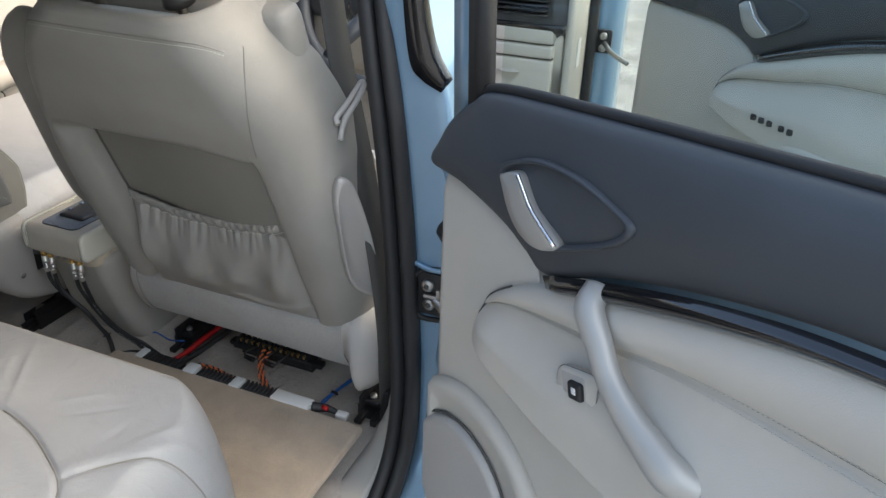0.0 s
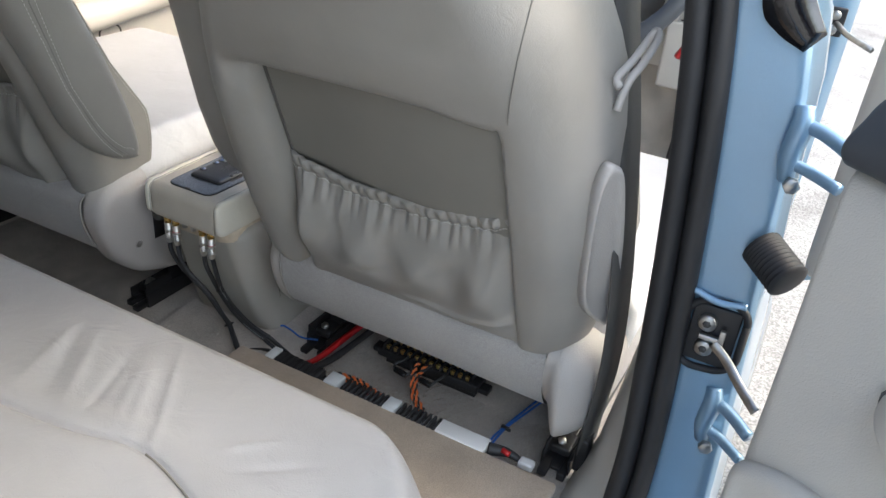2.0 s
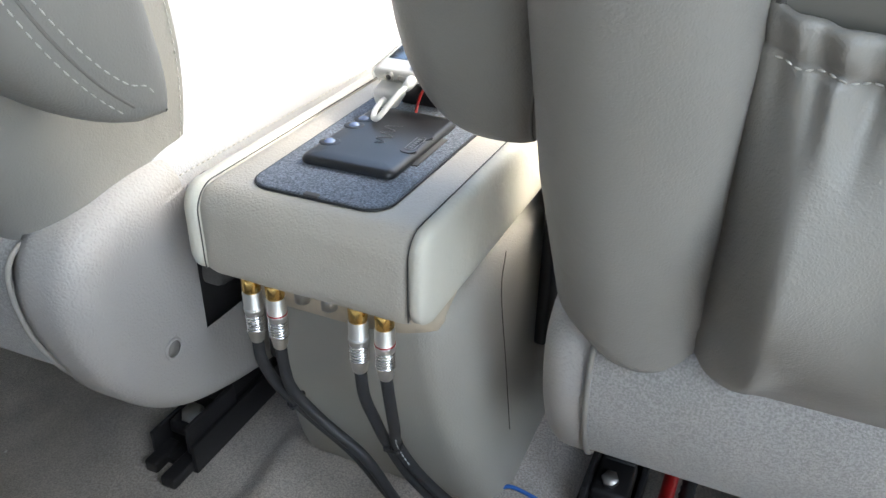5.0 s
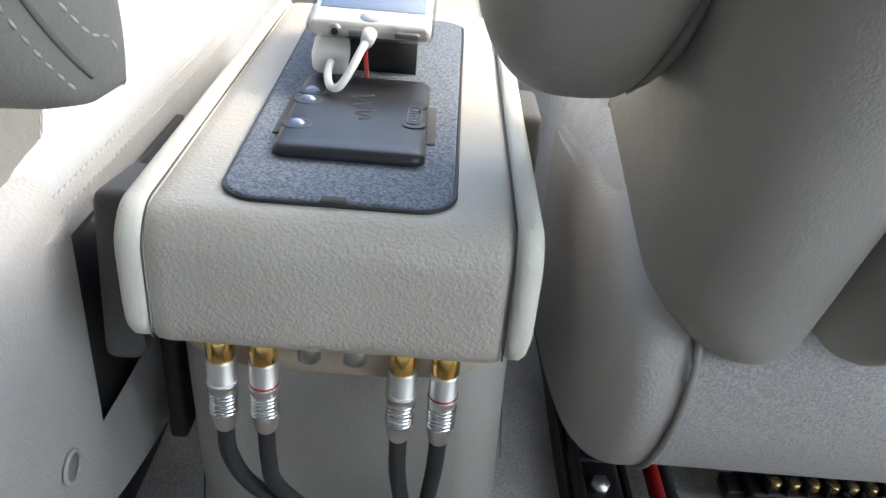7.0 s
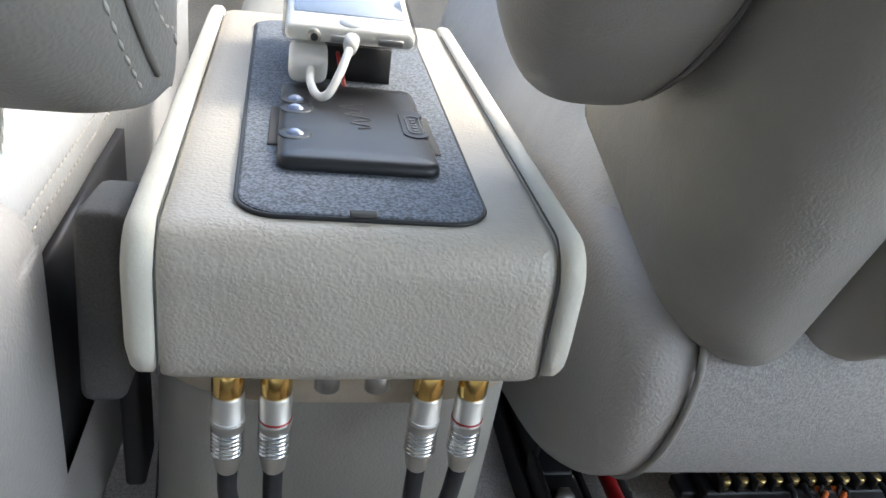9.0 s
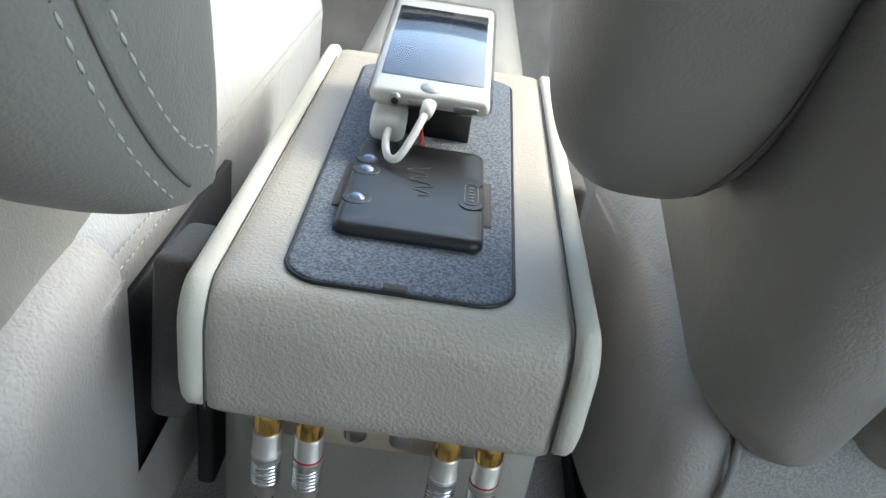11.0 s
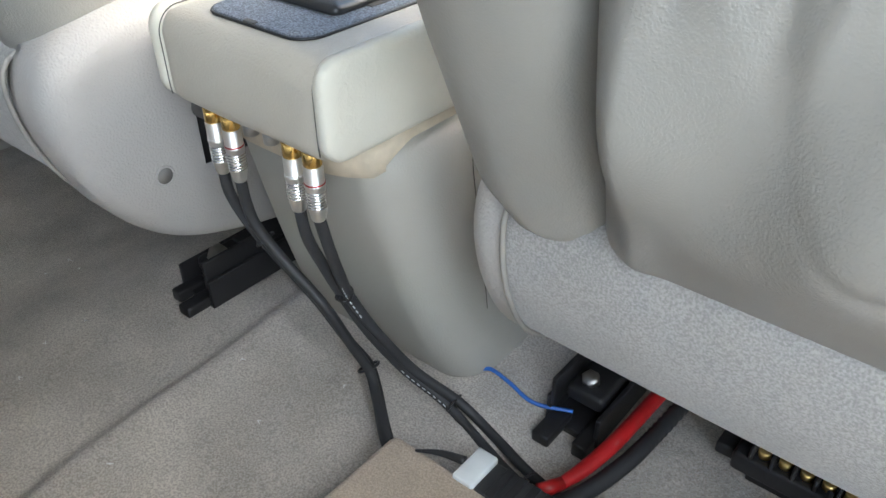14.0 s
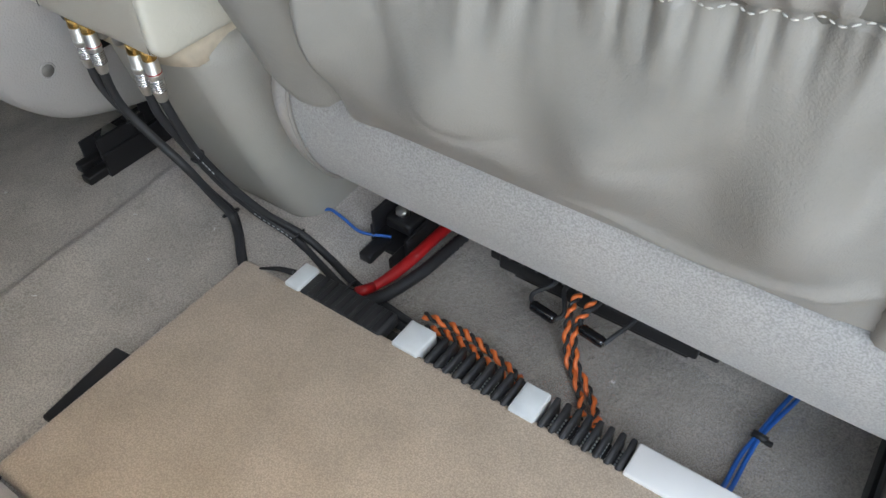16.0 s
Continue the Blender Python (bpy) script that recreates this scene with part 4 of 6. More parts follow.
# ---- pocket player in the inlay ----
dac = thing("headphone_amplifier", "black metal pocket amplifier with three glass buttons in the console inlay", "amplifier", (0, 0.105, 0.4065))
rows = []
for z, ins in ((0.4060, 0.0008), (0.4070, 0.0), (0.4088, 0.0), (0.4105, 0.0012), (0.4114, 0.0035), (0.4115, 0.012), (0.4115, 0.028)):
    rows.append([(p[0], p[1] + 0.099, z) for p in rrect(0.0305 - ins, 0.048 - ins, max(0.0012, 0.006 - ins), 8)])
case = part("case", grid(rows, ring=True, caps=True), DEVICE, dac)
for y in (0.076, 0.106, 0.1185):
    dish = part("button_recess", ball((-0.0240, y, 0.4114), 0.0064, 18, (1.05, 1.0, 0.09)), BLACK, dac)
    part("button", ball((-0.0240, y, 0.4090), 0.0046, 18), BALL, dac, "frosted glass ball button")
plate = part("side_boss", slab([[(0.0245 + p[0] * k, 0.096 + p[1] * k, 0.4120) for p in rrect(0.0052, 0.0165, 0.005, 6)] for k in (1, 0.9, 0.02)], (0, 0, -0.003)), DEVICE, dac, smooth=False)
part("boss_rim", tube([(0.0245 + p[0], 0.094 + p[1], 0.4122) for p in np.vstack([rrect(0.003, 0.0105, 0.0028, 6), rrect(0.003, 0.0105, 0.0028, 6)[:1]])], 0.0003, 5), ENGRAVE, plate)
for k in range(5):
    part("engraved_mark", rbox((0.0245, 0.0875 + k * 0.0032, 0.4122), (0.0024, 0.0016, 0.0003), 0.0001), ENGRAVE, plate)
# engraved swirls for the maker's script
part("engraved_script", tube([(0.001 + 0.0045 * math.sin(7 * t) + 0.002 * math.sin(2 * t), 0.086 + 0.032 * t / 3.0, 0.41175) for t in np.linspace(0, 3, 120)], 0.00028, 5), ENGRAVE, case)

phone = thing("phone", "white phone in a clear case propped on a dark cradle", "phone", (0, 0.16, 0.42))
tilt = Matrix.Rotation(radians(9), 4, "X")
pc = Vector((-0.0005, 0.142, 0.434))
up = Vector((0, math.cos(radians(9)), math.sin(radians(9))))
nrm = Vector((0, -math.sin(radians(9)), math.cos(radians(9))))
bodyc = pc + up * 0.062
ph = part("phone_body", rbox(bodyc, (0.0586, 0.1238, 0.0076), 0.0035, 4, tilt), WHITE, phone)
part("screen", rbox(bodyc + nrm * 0.0036 + up * 0.001, (0.0517, 0.0905, 0.0014), 0.0004, 2, tilt), SCREEN, phone, "dark glass screen")
part("clear_case", rbox(bodyc, (0.0616, 0.1270, 0.0098), 0.0045, 4, tilt), CLEAR, phone, "clear plastic case")
for dx, w in ((-0.0165, 0.0), (-0.006, 0.008), (0.018, 0.012)):
    if w == 0:
        part("headphone_socket", tube([pc + Vector((dx, 0, 0)) - up * 0.0016, pc + Vector((dx, 0, 0)) + up * 0.002], 0.0031, 14), STEEL, phone)
        part("socket_bore", tube([pc + Vector((dx, 0, 0)) - up * 0.0019, pc + Vector((dx, 0, 0)) + up * 0.001], 0.0018, 12), BLACK, phone)
    else:
        part("speaker_slot", rbox(pc + Vector((dx, 0, 0)) - up * 0.0012, (w, 0.002, 0.0032), 0.001, 2, tilt), STEEL, phone)
part("home_button", tube([bodyc - up * 0.053 + nrm * 0.0036, bodyc - up * 0.053 + nrm * 0.0042], 0.0054, 20), LABEL, phone)
cradle = lone("phone_cradle", slab([[(x, y, z) for x in (-0.022, -0.01, 0.01, 0.022)] for y, z in ((0.170, 0.4068), (0.172, 0.425), (0.20, 0.437), (0.24, 0.443))], (0, 0.018, -0.010)), BLACK, "dark sloping cradle under the phone", "phone cradle")
adapter = thing("cable_adapter", "white audio adapter with a short looped lead", "adapter", (-0.018, 0.137, 0.42))
part("housing", rbox((-0.0190, 0.1455, 0.4215), (0.0175, 0.019, 0.0145), 0.0045, 4, Matrix.Rotation(radians(20), 4, "X")), WHITE, adapter)
part("lead", tube([(-0.0180, 0.137, 0.4205), (-0.0178, 0.124, 0.4175), (-0.0150, 0.115, 0.4150), (-0.0105, 0.1135, 0.4165), (-0.0060, 0.120, 0.4235), (-0.0030, 0.128, 0.4290), (-0.0012, 0.135, 0.4315)], 0.0019, 10, 50), WHITE, adapter)
part("lead_plug", tube([(-0.0014, 0.1335, 0.4305), (-0.0008, 0.137, 0.4320), (-0.0002, 0.1415, 0.4340)], [0.0026, 0.0034, 0.0036], 12), WHITE, adapter)
lone("red_lead", tube([(-0.0045, 0.170, 0.420), (-0.0035, 0.160, 0.4165), (-0.0020, 0.152, 0.4120), (-0.0010, 0.147, 0.4068)], 0.0011, 8, 20), RED, "thin red lead behind the amplifier", "wire")

# ---- buckles and dark gap fillers beside the console ----
bk1 = thing("belt_buckle", "black seat belt buckle stalk between seat and console", "belt buckle", (-0.088, 0.06, 0.30))
part("buckle_body", rbox((-0.0895, 0.055, 0.352), (0.017, 0.045, 0.075), 0.005, 3, Matrix.Rotation(radians(-8), 4, "X")), BELT, bk1)
part("stalk", rbox((-0.0935, 0.105, 0.27), (0.010, 0.03, 0.11), 0.003), BLACK, bk1)
bk2 = thing("belt_buckle", "black seat belt buckle stalk between seat and console", "belt buckle", (0.088, 0.2, 0.30))
part("buckle_body", rbox((0.0885, 0.22, 0.340), (0.016, 0.05, 0.08), 0.005), BELT, bk2)
part("stalk", rbox((0.0875, 0.20, 0.28), (0.010, 0.03, 0.12), 0.003), BLACK, bk2)

# ---- floor ----
def floor_z(x, y):
    x, y = np.asarray(x, float), np.asarray(y, float)
    crease = -0.0757 - 0.0866 * y
    z = 0.128 - 0.011 * sm(0.0, 0.025, crease - x) - 0.05 * sm(0.12, 0.35, crease - x)
    z = z - 0.022 * sm(0.10, 0.17, x)
    z = z + 0.0016 * np.sin(x * 31 + 2 * np.sin(y * 17)) + 0.0012 * np.sin(y * 43 + x * 9)
    return z + 0.006 * np.exp(-(((x - crease) + 0.004) / 0.012) ** 2)


rows = [np.stack([xs := np.linspace(-0.70, 0.70, 150), np.full(150, y), floor_z(xs, y)], -1) for y in np.linspace(-0.72, 0.95, 160)]
lone("floor", grid(rows), CARPET, "grey-beige car floor carpet with a raised tunnel", "floor", kind="structure")
rnd = random.Random(3)
ridges = [(rnd.uniform(0.5, 1.0), rnd.uniform(140, 460), rnd.uniform(-1.1, -0.1), rnd.uniform(0, 6.3), rnd.uniform(20, 60), rnd.uniform(0, 6.3)) for _ in range(7)]
rows = []
for y in np.linspace(0.032, 0.158, 90):
    xs = np.linspace(0.20, 0.60, 260)
    z = floor_z(xs, y) + 0.0022
    for am, k, an, ph, kk, p2 in ridges:
        u, v_ = xs * math.cos(an) + y * math.sin(an), -xs * math.sin(an) + y * math.cos(an)
        z = z + 0.0052 * am * (1 - np.abs(np.sin(k * 0.5 * u + ph + 0.8 * np.sin(kk * v_)))) ** 2 * np.clip(np.sin(kk * v_ + p2 + 9 * u) + 0.3, 0, 1)
    rows.append(np.stack([xs, np.full_like(xs, y), z], -1))
film = lone("protective_film", facing(grid(rows), (0, 0, 1)), FILM, "wrinkled clear protective film over the carpet", "plastic film", turn=False)
film.visible_shadow = False

# tan carpeted board with a slotted duct along its edge
board = lone("floor_board", rbox((0.372, -0.1135, 0.155), (0.546, 0.243, 0.018), 0.006, 3), BOARD, "tan carpeted floor board over the footwell", "board")
# near-black block paints the shade below the board
lone("board_support", rbox((0.36, -0.10, 0.125), (0.48, 0.17, 0.042), 0.004), DARK, "dark filler block under the floor board, shade in its colour", "plinth")
lone("board_tab", rbox((0.083, -0.150, 0.144), (0.018, 0.075, 0.006), 0.002, 2, Matrix.Rotation(radians(6), 4, "Z")), BLACK, "black tape tab sticking out under the board", "tape tab")
lone("board_fringe", join(*[tube([(0.10 + 0.004 * math.sin(k * 2.1), -0.218 - k * 0.006, 0.149), (0.088 + 0.003 * math.sin(k * 1.3), -0.222 - k * 0.006, 0.143), (0.082, -0.226 - k * 0.006, 0.138)], 0.0016, 5) for k in range(10)]), BLACK, "frayed black edge trim of the board", "edge trim")

duct = thing("slotted_duct", "dark grey slotted cable duct with pale tape patches along the board", "cable duct", (0.37, 0.017, 0.13))
part("duct_floor", rbox((0.375, 0.018, 0.1365), (0.45, 0.024, 0.004), 0.001), CABLE, duct)
part("duct_cover", rbox((0.207, 0.0165, 0.1585), (0.084, 0.026, 0.012), 0.002), CABLE, duct)
for k in range(8):
    part("cover_rib", rbox((0.176 + k * 0.0095, 0.0165, 0.1648), (0.0055, 0.024, 0.0016), 0.0006), BLACK, duct)
for x0, x1 in ((0.292, 0.364), (0.391, 0.455)):
    part("mesh_sleeve", rbox(((x0 + x1) / 2, 0.0165, 0.150), (x1 - x0, 0.018, 0.012), 0.004), RUBBER, duct, "woven black cable sleeve")
    n = int((x1 - x0) / 0.0082)
    for k in range(n + 1):
        part("tooth", rbox((x0 + 0.002 + k * (x1 - x0 - 0.004) / n, 0.018, 0.1555), (0.0042, 0.029, 0.019), 0.001, 1), CABLE, duct)
    bits = [rbox((x0 + 0.006 + k * (x1 - x0 - 0.012) / (n * 2), 0.008 + 0.003 * j, 0.1565), (0.0013, 0.0017, 0.0012), 0.0003, 1) for k in range(n * 2 + 1) for j in range(6)]
    part("weave_fleck", join(*bits), LABEL, duct)
for x0, x1 in ((0.150, 0.165), (0.262, 0.286), (0.367, 0.388), (0.457, 0.535)):
    part("tape_patch", rbox(((x0 + x1) / 2, 0.0165, 0.1602), (x1 - x0, 0.0275, 0.014), 0.0015, 2), LABEL if x1 < 0.4 else WHITE, duct, "pale tape patch")
lone("loom_tail", tube([(0.535, 0.02, 0.158), (0.56, 0.03, 0.156), (0.585, 0.032, 0.150)], [0.010, 0.007, 0.004], 10, 20), CABLE, "black taped end of the wire loom", "wire loom")
lone("loom_connector", rbox((0.592, 0.028, 0.152), (0.022, 0.016, 0.012), 0.003), WHITE, "white connector at the loom end", "connector")
lone("red_insulator", tube([(0.556, 0.022, 0.165), (0.568, 0.02, 0.164)], 0.004, 10), RED, "red insulating end on the loom", "insulator")
lone("loom_hook", tube([(0.120, 0.004, 0.1645), (0.135, 0.012, 0.1655), (0.15, 0.016, 0.1660)], [0.0008, 0.0022, 0.003], 8, 16), BLACK, "thin black tape tail on the duct end", "tape tail")

# terminal block with brass screws, on a raised foot
tb = thing("terminal_block", "black screw terminal block with two rows of brass screws", "terminal block", (0.362, 0.160, 0.11))
part("block_base", join(rbox((0.362, 0.169, 0.134), (0.188, 0.040, 0.016), 0.003), rbox((0.362, 0.176, 0.117), (0.17, 0.024, 0.022), 0.002)), BLACK, tb)
part("end_tab", rbox((0.262, 0.166, 0.131), (0.014, 0.020, 0.010), 0.002), BLACK, tb)
part("end_tab", rbox((0.463, 0.166, 0.131), (0.018, 0.020, 0.010), 0.002), BLACK, tb)
for k in range(13):
    x = 0.286 + k * 0.0135
    part("divider", rbox((x - 0.00675, 0.169, 0.1465), (0.0026, 0.040, 0.010), 0.0008, 1), BLACK, tb)
    if k < 12:
        for y in (0.158, 0.179):
            sc = part("screw", disc((x, y, 0.1425), (0, -0.2, 1), 0.0043, 0.0065, 14, 0.0009), BRASS, tb)
            part("slot", rbox((x, y - 0.0010, 0.1491), (0.0062, 0.0009, 0.0006), 0.0002, 1), SEAM, sc)
for x0, x1, xw0, xw1 in ((0.322, 0.346, 0.328, 0.340), (0.368, 0.391, 0.370, 0.402)):
    fz = 0.141
    cap = thing("inline_capacitor", "small black cylindrical capacitor wired to the terminal block", "capacitor", ((x0 + x1) / 2, 0.115, fz - 0.005), "capacitors by the terminal block")
    part("can", tube([(x0, 0.1165, fz), (x0 + 0.002, 0.116, fz), (x1 - 0.002, 0.113, fz), (x1, 0.1125, fz)], [0.0040, 0.0050, 0.0050, 0.0040], 16), GLOSS, cap)
    for xa, xb, yb in ((x0, xw0, 0.1165), (x1, xw1, 0.1125)):
        part("lead", tube([(xa, yb, fz), (xa - 0.004 * (1 if xa == x0 else -1), yb + 0.008, fz + 0.004), (xb, 0.138, 0.149), (xb + 0.001, 0.148, 0.150)], 0.0021, 8, 24), CABLE, cap)


def twisted(name, pts, r, turns, label, gr):
    p = spline(pts, 160)
    th = thing(name, label, "wire pair", tuple(p[len(p) // 2]), gr)
    t = np.gradient(p, axis=0)
    t /= np.linalg.norm(t, axis=1)[:, None]
    a = np.cross(t, (0, 0, 1.0))
    a /= np.linalg.norm(a, axis=1)[:, None]
    b = np.cross(t, a)
    for k, m in enumerate((WIRE_ORANGE, CABLE)):
        ph = np.linspace(0, turns * 2 * np.pi, 160) + k * np.pi
        q = p + r * 0.95 * (np.cos(ph)[:, None] * a + np.sin(ph)[:, None] * b)
        part("orange_core" if k == 0 else "black_core", tube(q, r * (1.0 if k == 0 else 0.72), 8), m, th)


z0 = 0.112
twisted("speaker_wire", [(0.352, 0.146, 0.150), (0.352, 0.132, 0.147), (0.356, 0.116, 0.136), (0.368, 0.098, 0.121), (0.388, 0.080, z0 + 0.004), (0.402, 0.060, z0 + 0.006), (0.402, 0.045, z0 + 0.014), (0.396, 0.030, 0.142)], 0.0020, 9, "twisted orange and black speaker wire from the terminal block", "speaker wires")
twisted("speaker_wire", [(0.366, 0.146, 0.150), (0.365, 0.130, 0.147), (0.364, 0.115, 0.137), (0.376, 0.098, 0.122), (0.397, 0.082, z0 + 0.004), (0.414, 0.062, z0 + 0.006), (0.418, 0.047, z0 + 0.014), (0.414, 0.030, 0.142)], 0.0020, 9, "twisted orange and black speaker wire from the terminal block", "speaker wires")
for dy in (0.0, 0.009):
    twisted("speaker_wire", [(0.262 - dy, 0.046 + dy * 1.2, 0.140), (0.280, 0.050 + dy, 0.141), (0.300, 0.050 + dy, 0.140), (0.325, 0.046 + dy, 0.138), (0.350, 0.038 + dy, 0.140), (0.366, 0.028 + dy * 0.5, 0.146)], 0.0021, 8, "twisted orange and black speaker wire along the duct", "speaker wires")

pw = thing("power_cable", "red sleeved power cable with ribbed black conduit under the seat", "cable", (0.19, 0.11, 0.11))
part("red_sleeve", tube([(0.191, 0.066, 0.129), (0.196, 0.083, 0.130), (0.201, 0.107, 0.133), (0.204, 0.135, 0.136), (0.207, 0.26, 0.132)], [0.0042, 0.0052, 0.0056, 0.0056, 0.0056], 12, 50), RED, pw)
part("sleeve_end", tube([(0.184, 0.050, 0.131), (0.191, 0.066, 0.129)], [0.0052, 0.0045], 12), RED, pw)
cp = spline([(0.193, 0.040, 0.130), (0.202, 0.066, 0.124), (0.211, 0.098, 0.124), (0.217, 0.14, 0.125), (0.222, 0.26, 0.120)], 120)
part("ribbed_conduit", tube(cp, [0.0062 if k % 2 else 0.0051 for k in range(120)], 12), CABLE, pw)
blue = lone("blue_wire", tube([(0.086, 0.118, 0.129), (0.094, 0.121, 0.130), (0.112, 0.118, 0.130), (0.135, 0.116, 0.126), (0.16, 0.13, 0.122)], 0.0016, 8, 40), WIRE_BLUE, "thin blue wire on the carpet by the console", "wire")
bp = thing("blue_wire_pair", "two blue wires tied together beside the driver's seat", "wire", (0.53, 0.09, 0.11))
for o in (0.0, 0.005):
    part("wire", tube([(0.508 + o * 0.3, 0.024, 0.162), (0.511 + o, 0.040, 0.138), (0.515 + o, 0.062, 0.119), (0.516 + o, 0.095, 0.115), (0.521 + o * 0.5, 0.123, 0.114), (0.528 + o, 0.161, 0.113), (0.55 + o * 2, 0.26, 0.112)], 0.0019, 8, 50), WIRE_BLUE, bp)
part("tie", join(tube([(0.5165, 0.119, 0.1155), (0.5285, 0.118, 0.1155)], 0.0033, 8), rbox((0.530, 0.116, 0.116), (0.006, 0.004, 0.004), 0.001)), BLACK, bp)

# lint and crumbs on the carpet
rnd = random.Random(21)
for _ in range(16):
    x, y = rnd.uniform(-0.45, 0.06), rnd.uniform(-0.16, 0.06)
    lone("lint", tube([(x, y, float(floor_z(x, y)) + 0.001), (x + rnd.uniform(-0.003, 0.003), y + 0.001, float(floor_z(x, y)) + 0.0018), (x + rnd.uniform(-0.005, 0.005), y + 0.003, float(floor_z(x, y)) + 0.001)], [0.0003, 0.0007, 0.0003], 5), WHITE, "tiny pale scrap of lint on the carpet", "lint", "lint on the carpet")

# ---- body: pillar, sill, roof and shell ----
def ribbon(pts, width, normal_hint, thick, n=40):
    """A flat strip along pts, width across."""
    p = spline(pts, n)
    t = np.gradient(p, axis=0)
    t /= np.linalg.norm(t, axis=1)[:, None]
    nh = np.array(normal_hint, float)
    a = np.cross(t, nh)
    a /= np.linalg.norm(a, axis=1)[:, None]
    b = np.cross(a, t)
    rows = []
    for i in range(n):
        rows.append([p[i] + a[i] * u * width / 2 + b[i] * v * thick / 2 for u, v in ((-1, -1), (1, -1), (1, 1), (-1, 1))])
    return grid(rows, ring=True, caps=True)


seal_path = [(0.640, 0.03, 1.02), (0.668, 0.015, 0.93), (0.694, -0.008, 0.82), (0.711, -0.012, 0.70), (0.724, -0.014, 0.56), (0.733, -0.016, 0.42), (0.739, -0.022, 0.28), (0.735, -0.05, 0.165), (0.728, -0.12, 0.095), (0.725, -0.25, 0.075), (0.725, -0.50, 0.075), (0.725, -0.75, 0.10)]
ss = spline(seal_path, 120)
seal = thing("door_seal", "black rubber door seal round the rear door opening", "door seal", (0.735, -0.05, 0.08))
tt = np.gradient(ss, axis=0)
tt /= np.linalg.norm(tt, axis=1)[:, None]


def seal_frame(i):
    s_ = np.array([1.0, 0, 0])
    a = s_ - tt[i] * (s_ @ tt[i])
    a /= np.linalg.norm(a)
    return a, np.cross(tt[i], a)


seal_rows = {}
for i in range(120):
    a, b = seal_frame(i)
    if b[1] + b[2] * 0.5 > 0:
        b = -b if b[1] > 0 else b
    for key, sec in (("bulb", [(-0.022, -0.012), (-0.024, 0.004), (-0.020, 0.013), (-0.010, 0.017), (-0.003, 0.012), (-0.0005, 0.004), (-0.0005, -0.012)]), ("lip", [(0.0005, -0.012), (0.0005, 0.005), (0.005, 0.012), (0.012, 0.015), (0.018, 0.011), (0.022, 0.003), (0.023, -0.012)])):
        seal_rows.setdefault(key, []).append([ss[i] + a * u + b * v for u, v in sec])
part("inner_bulb", grid(seal_rows["bulb"], ring=True, caps=True), RUBBER, seal)
part("outer_lip", grid(seal_rows["lip"], ring=True, caps=True), RUBBER, seal)

pillar = thing("b_pillar", "light blue painted door pillar with bolts, check strap and wiring boot", "car pillar", (0.77, 0.03, 0.1), kind="structure")
rows = []
for z, xi, xo in ((1.02, 0.672, 0.712), (0.90, 0.694, 0.74), (0.835, 0.708, 0.768), (0.80, 0.712, 0.786), (0.74, 0.722, 0.797), (0.60, 0.738, 0.806), (0.48, 0.748, 0.816), (0.36, 0.754, 0.824), (0.25, 0.758, 0.83), (0.18, 0.757, 0.834), (0.13, 0.757, 0.836), (0.10, 0.757, 0.838), (0.086, 0.757, 0.84), (0.08, 0.757, 0.842)):
    y = -0.004 - 0.01 * (z < 0.3) - float(np.interp(z, (0.08, 0.086, 0.10, 0.13, 0.18), (0.34, 0.16, 0.075, 0.028, 0.0)))
    rows.append([(xi - 0.04, y + 0.02, z), (xi, y, z), (xi + 0.012, y - 0.003, z), (xo - 0.012, y - 0.003, z), (xo - 0.003, y + 0.002, z), (xo, y + 0.014, z), (xo + 0.004, y + 0.10, z)])
post = part("painted_post", slab([spline(r, 16) for r in rows], (0, 0.03, 0)), BLUE, pillar)
part("crease", tube([(0.748, -0.010, 0.522), (0.775, -0.012, 0.517), (0.803, -0.010, 0.520)], 0.004, 8, 20), BLUE, post)
part("window_edge", slab([spline([(0.722, -0.012, 1.0), (0.727, -0.012, 0.90), (0.737, -0.012, 0.818), (0.755, -0.012, 0.795), (0.782, -0.012, 0.782)], 20), spline([(0.752, -0.012, 1.0), (0.757, -0.012, 0.92), (0.768, -0.012, 0.86), (0.778, -0.012, 0.83), (0.796, -0.012, 0.80)], 20)], (0, 0.006, 0)), GLOSS, pillar, "glossy black pillar applique")
ring = [(0.778 + p[0], -0.010, 0.474 + p[1] + 0.12 * p[0]) for p in rrect(0.031, 0.043, 0.022, 8)]
part("rubber_ring", tube(ring + ring[:1], 0.0042, 8), RUBBER, pillar, "black rubber ring round the bolts")
part("bolt_plate", rbox((0.778, -0.008, 0.474), (0.050, 0.006, 0.072), 0.002), BLACK, pillar)
for x, z in ((0.7705, 0.491), (0.7735, 0.460)):
    b_ = part("bolt", disc((x, -0.010, z), (0, -1, 0), 0.0098, 0.009, 20, 0.002), STEEL, pillar, "bright steel bolt")
    part("bolt_socket", disc((x, -0.0188, z), (0, -1, 0), 0.0045, 0.0006, 6), SEAM, b_)
part("check_clip", join(rbox((0.777, -0.018, 0.4755), (0.022, 0.006, 0.006), 0.001), rbox((0.789, -0.018, 0.479), (0.006, 0.006, 0.02), 0.001)), STEEL, pillar)
part("check_strap", ribbon([(0.782, -0.020, 0.472), (0.800, -0.028, 0.462), (0.822, -0.045, 0.447), (0.842, -0.062, 0.437)], 0.010, (0, -1, 0.2), 0.003), STEEL, pillar, "steel door check strap")
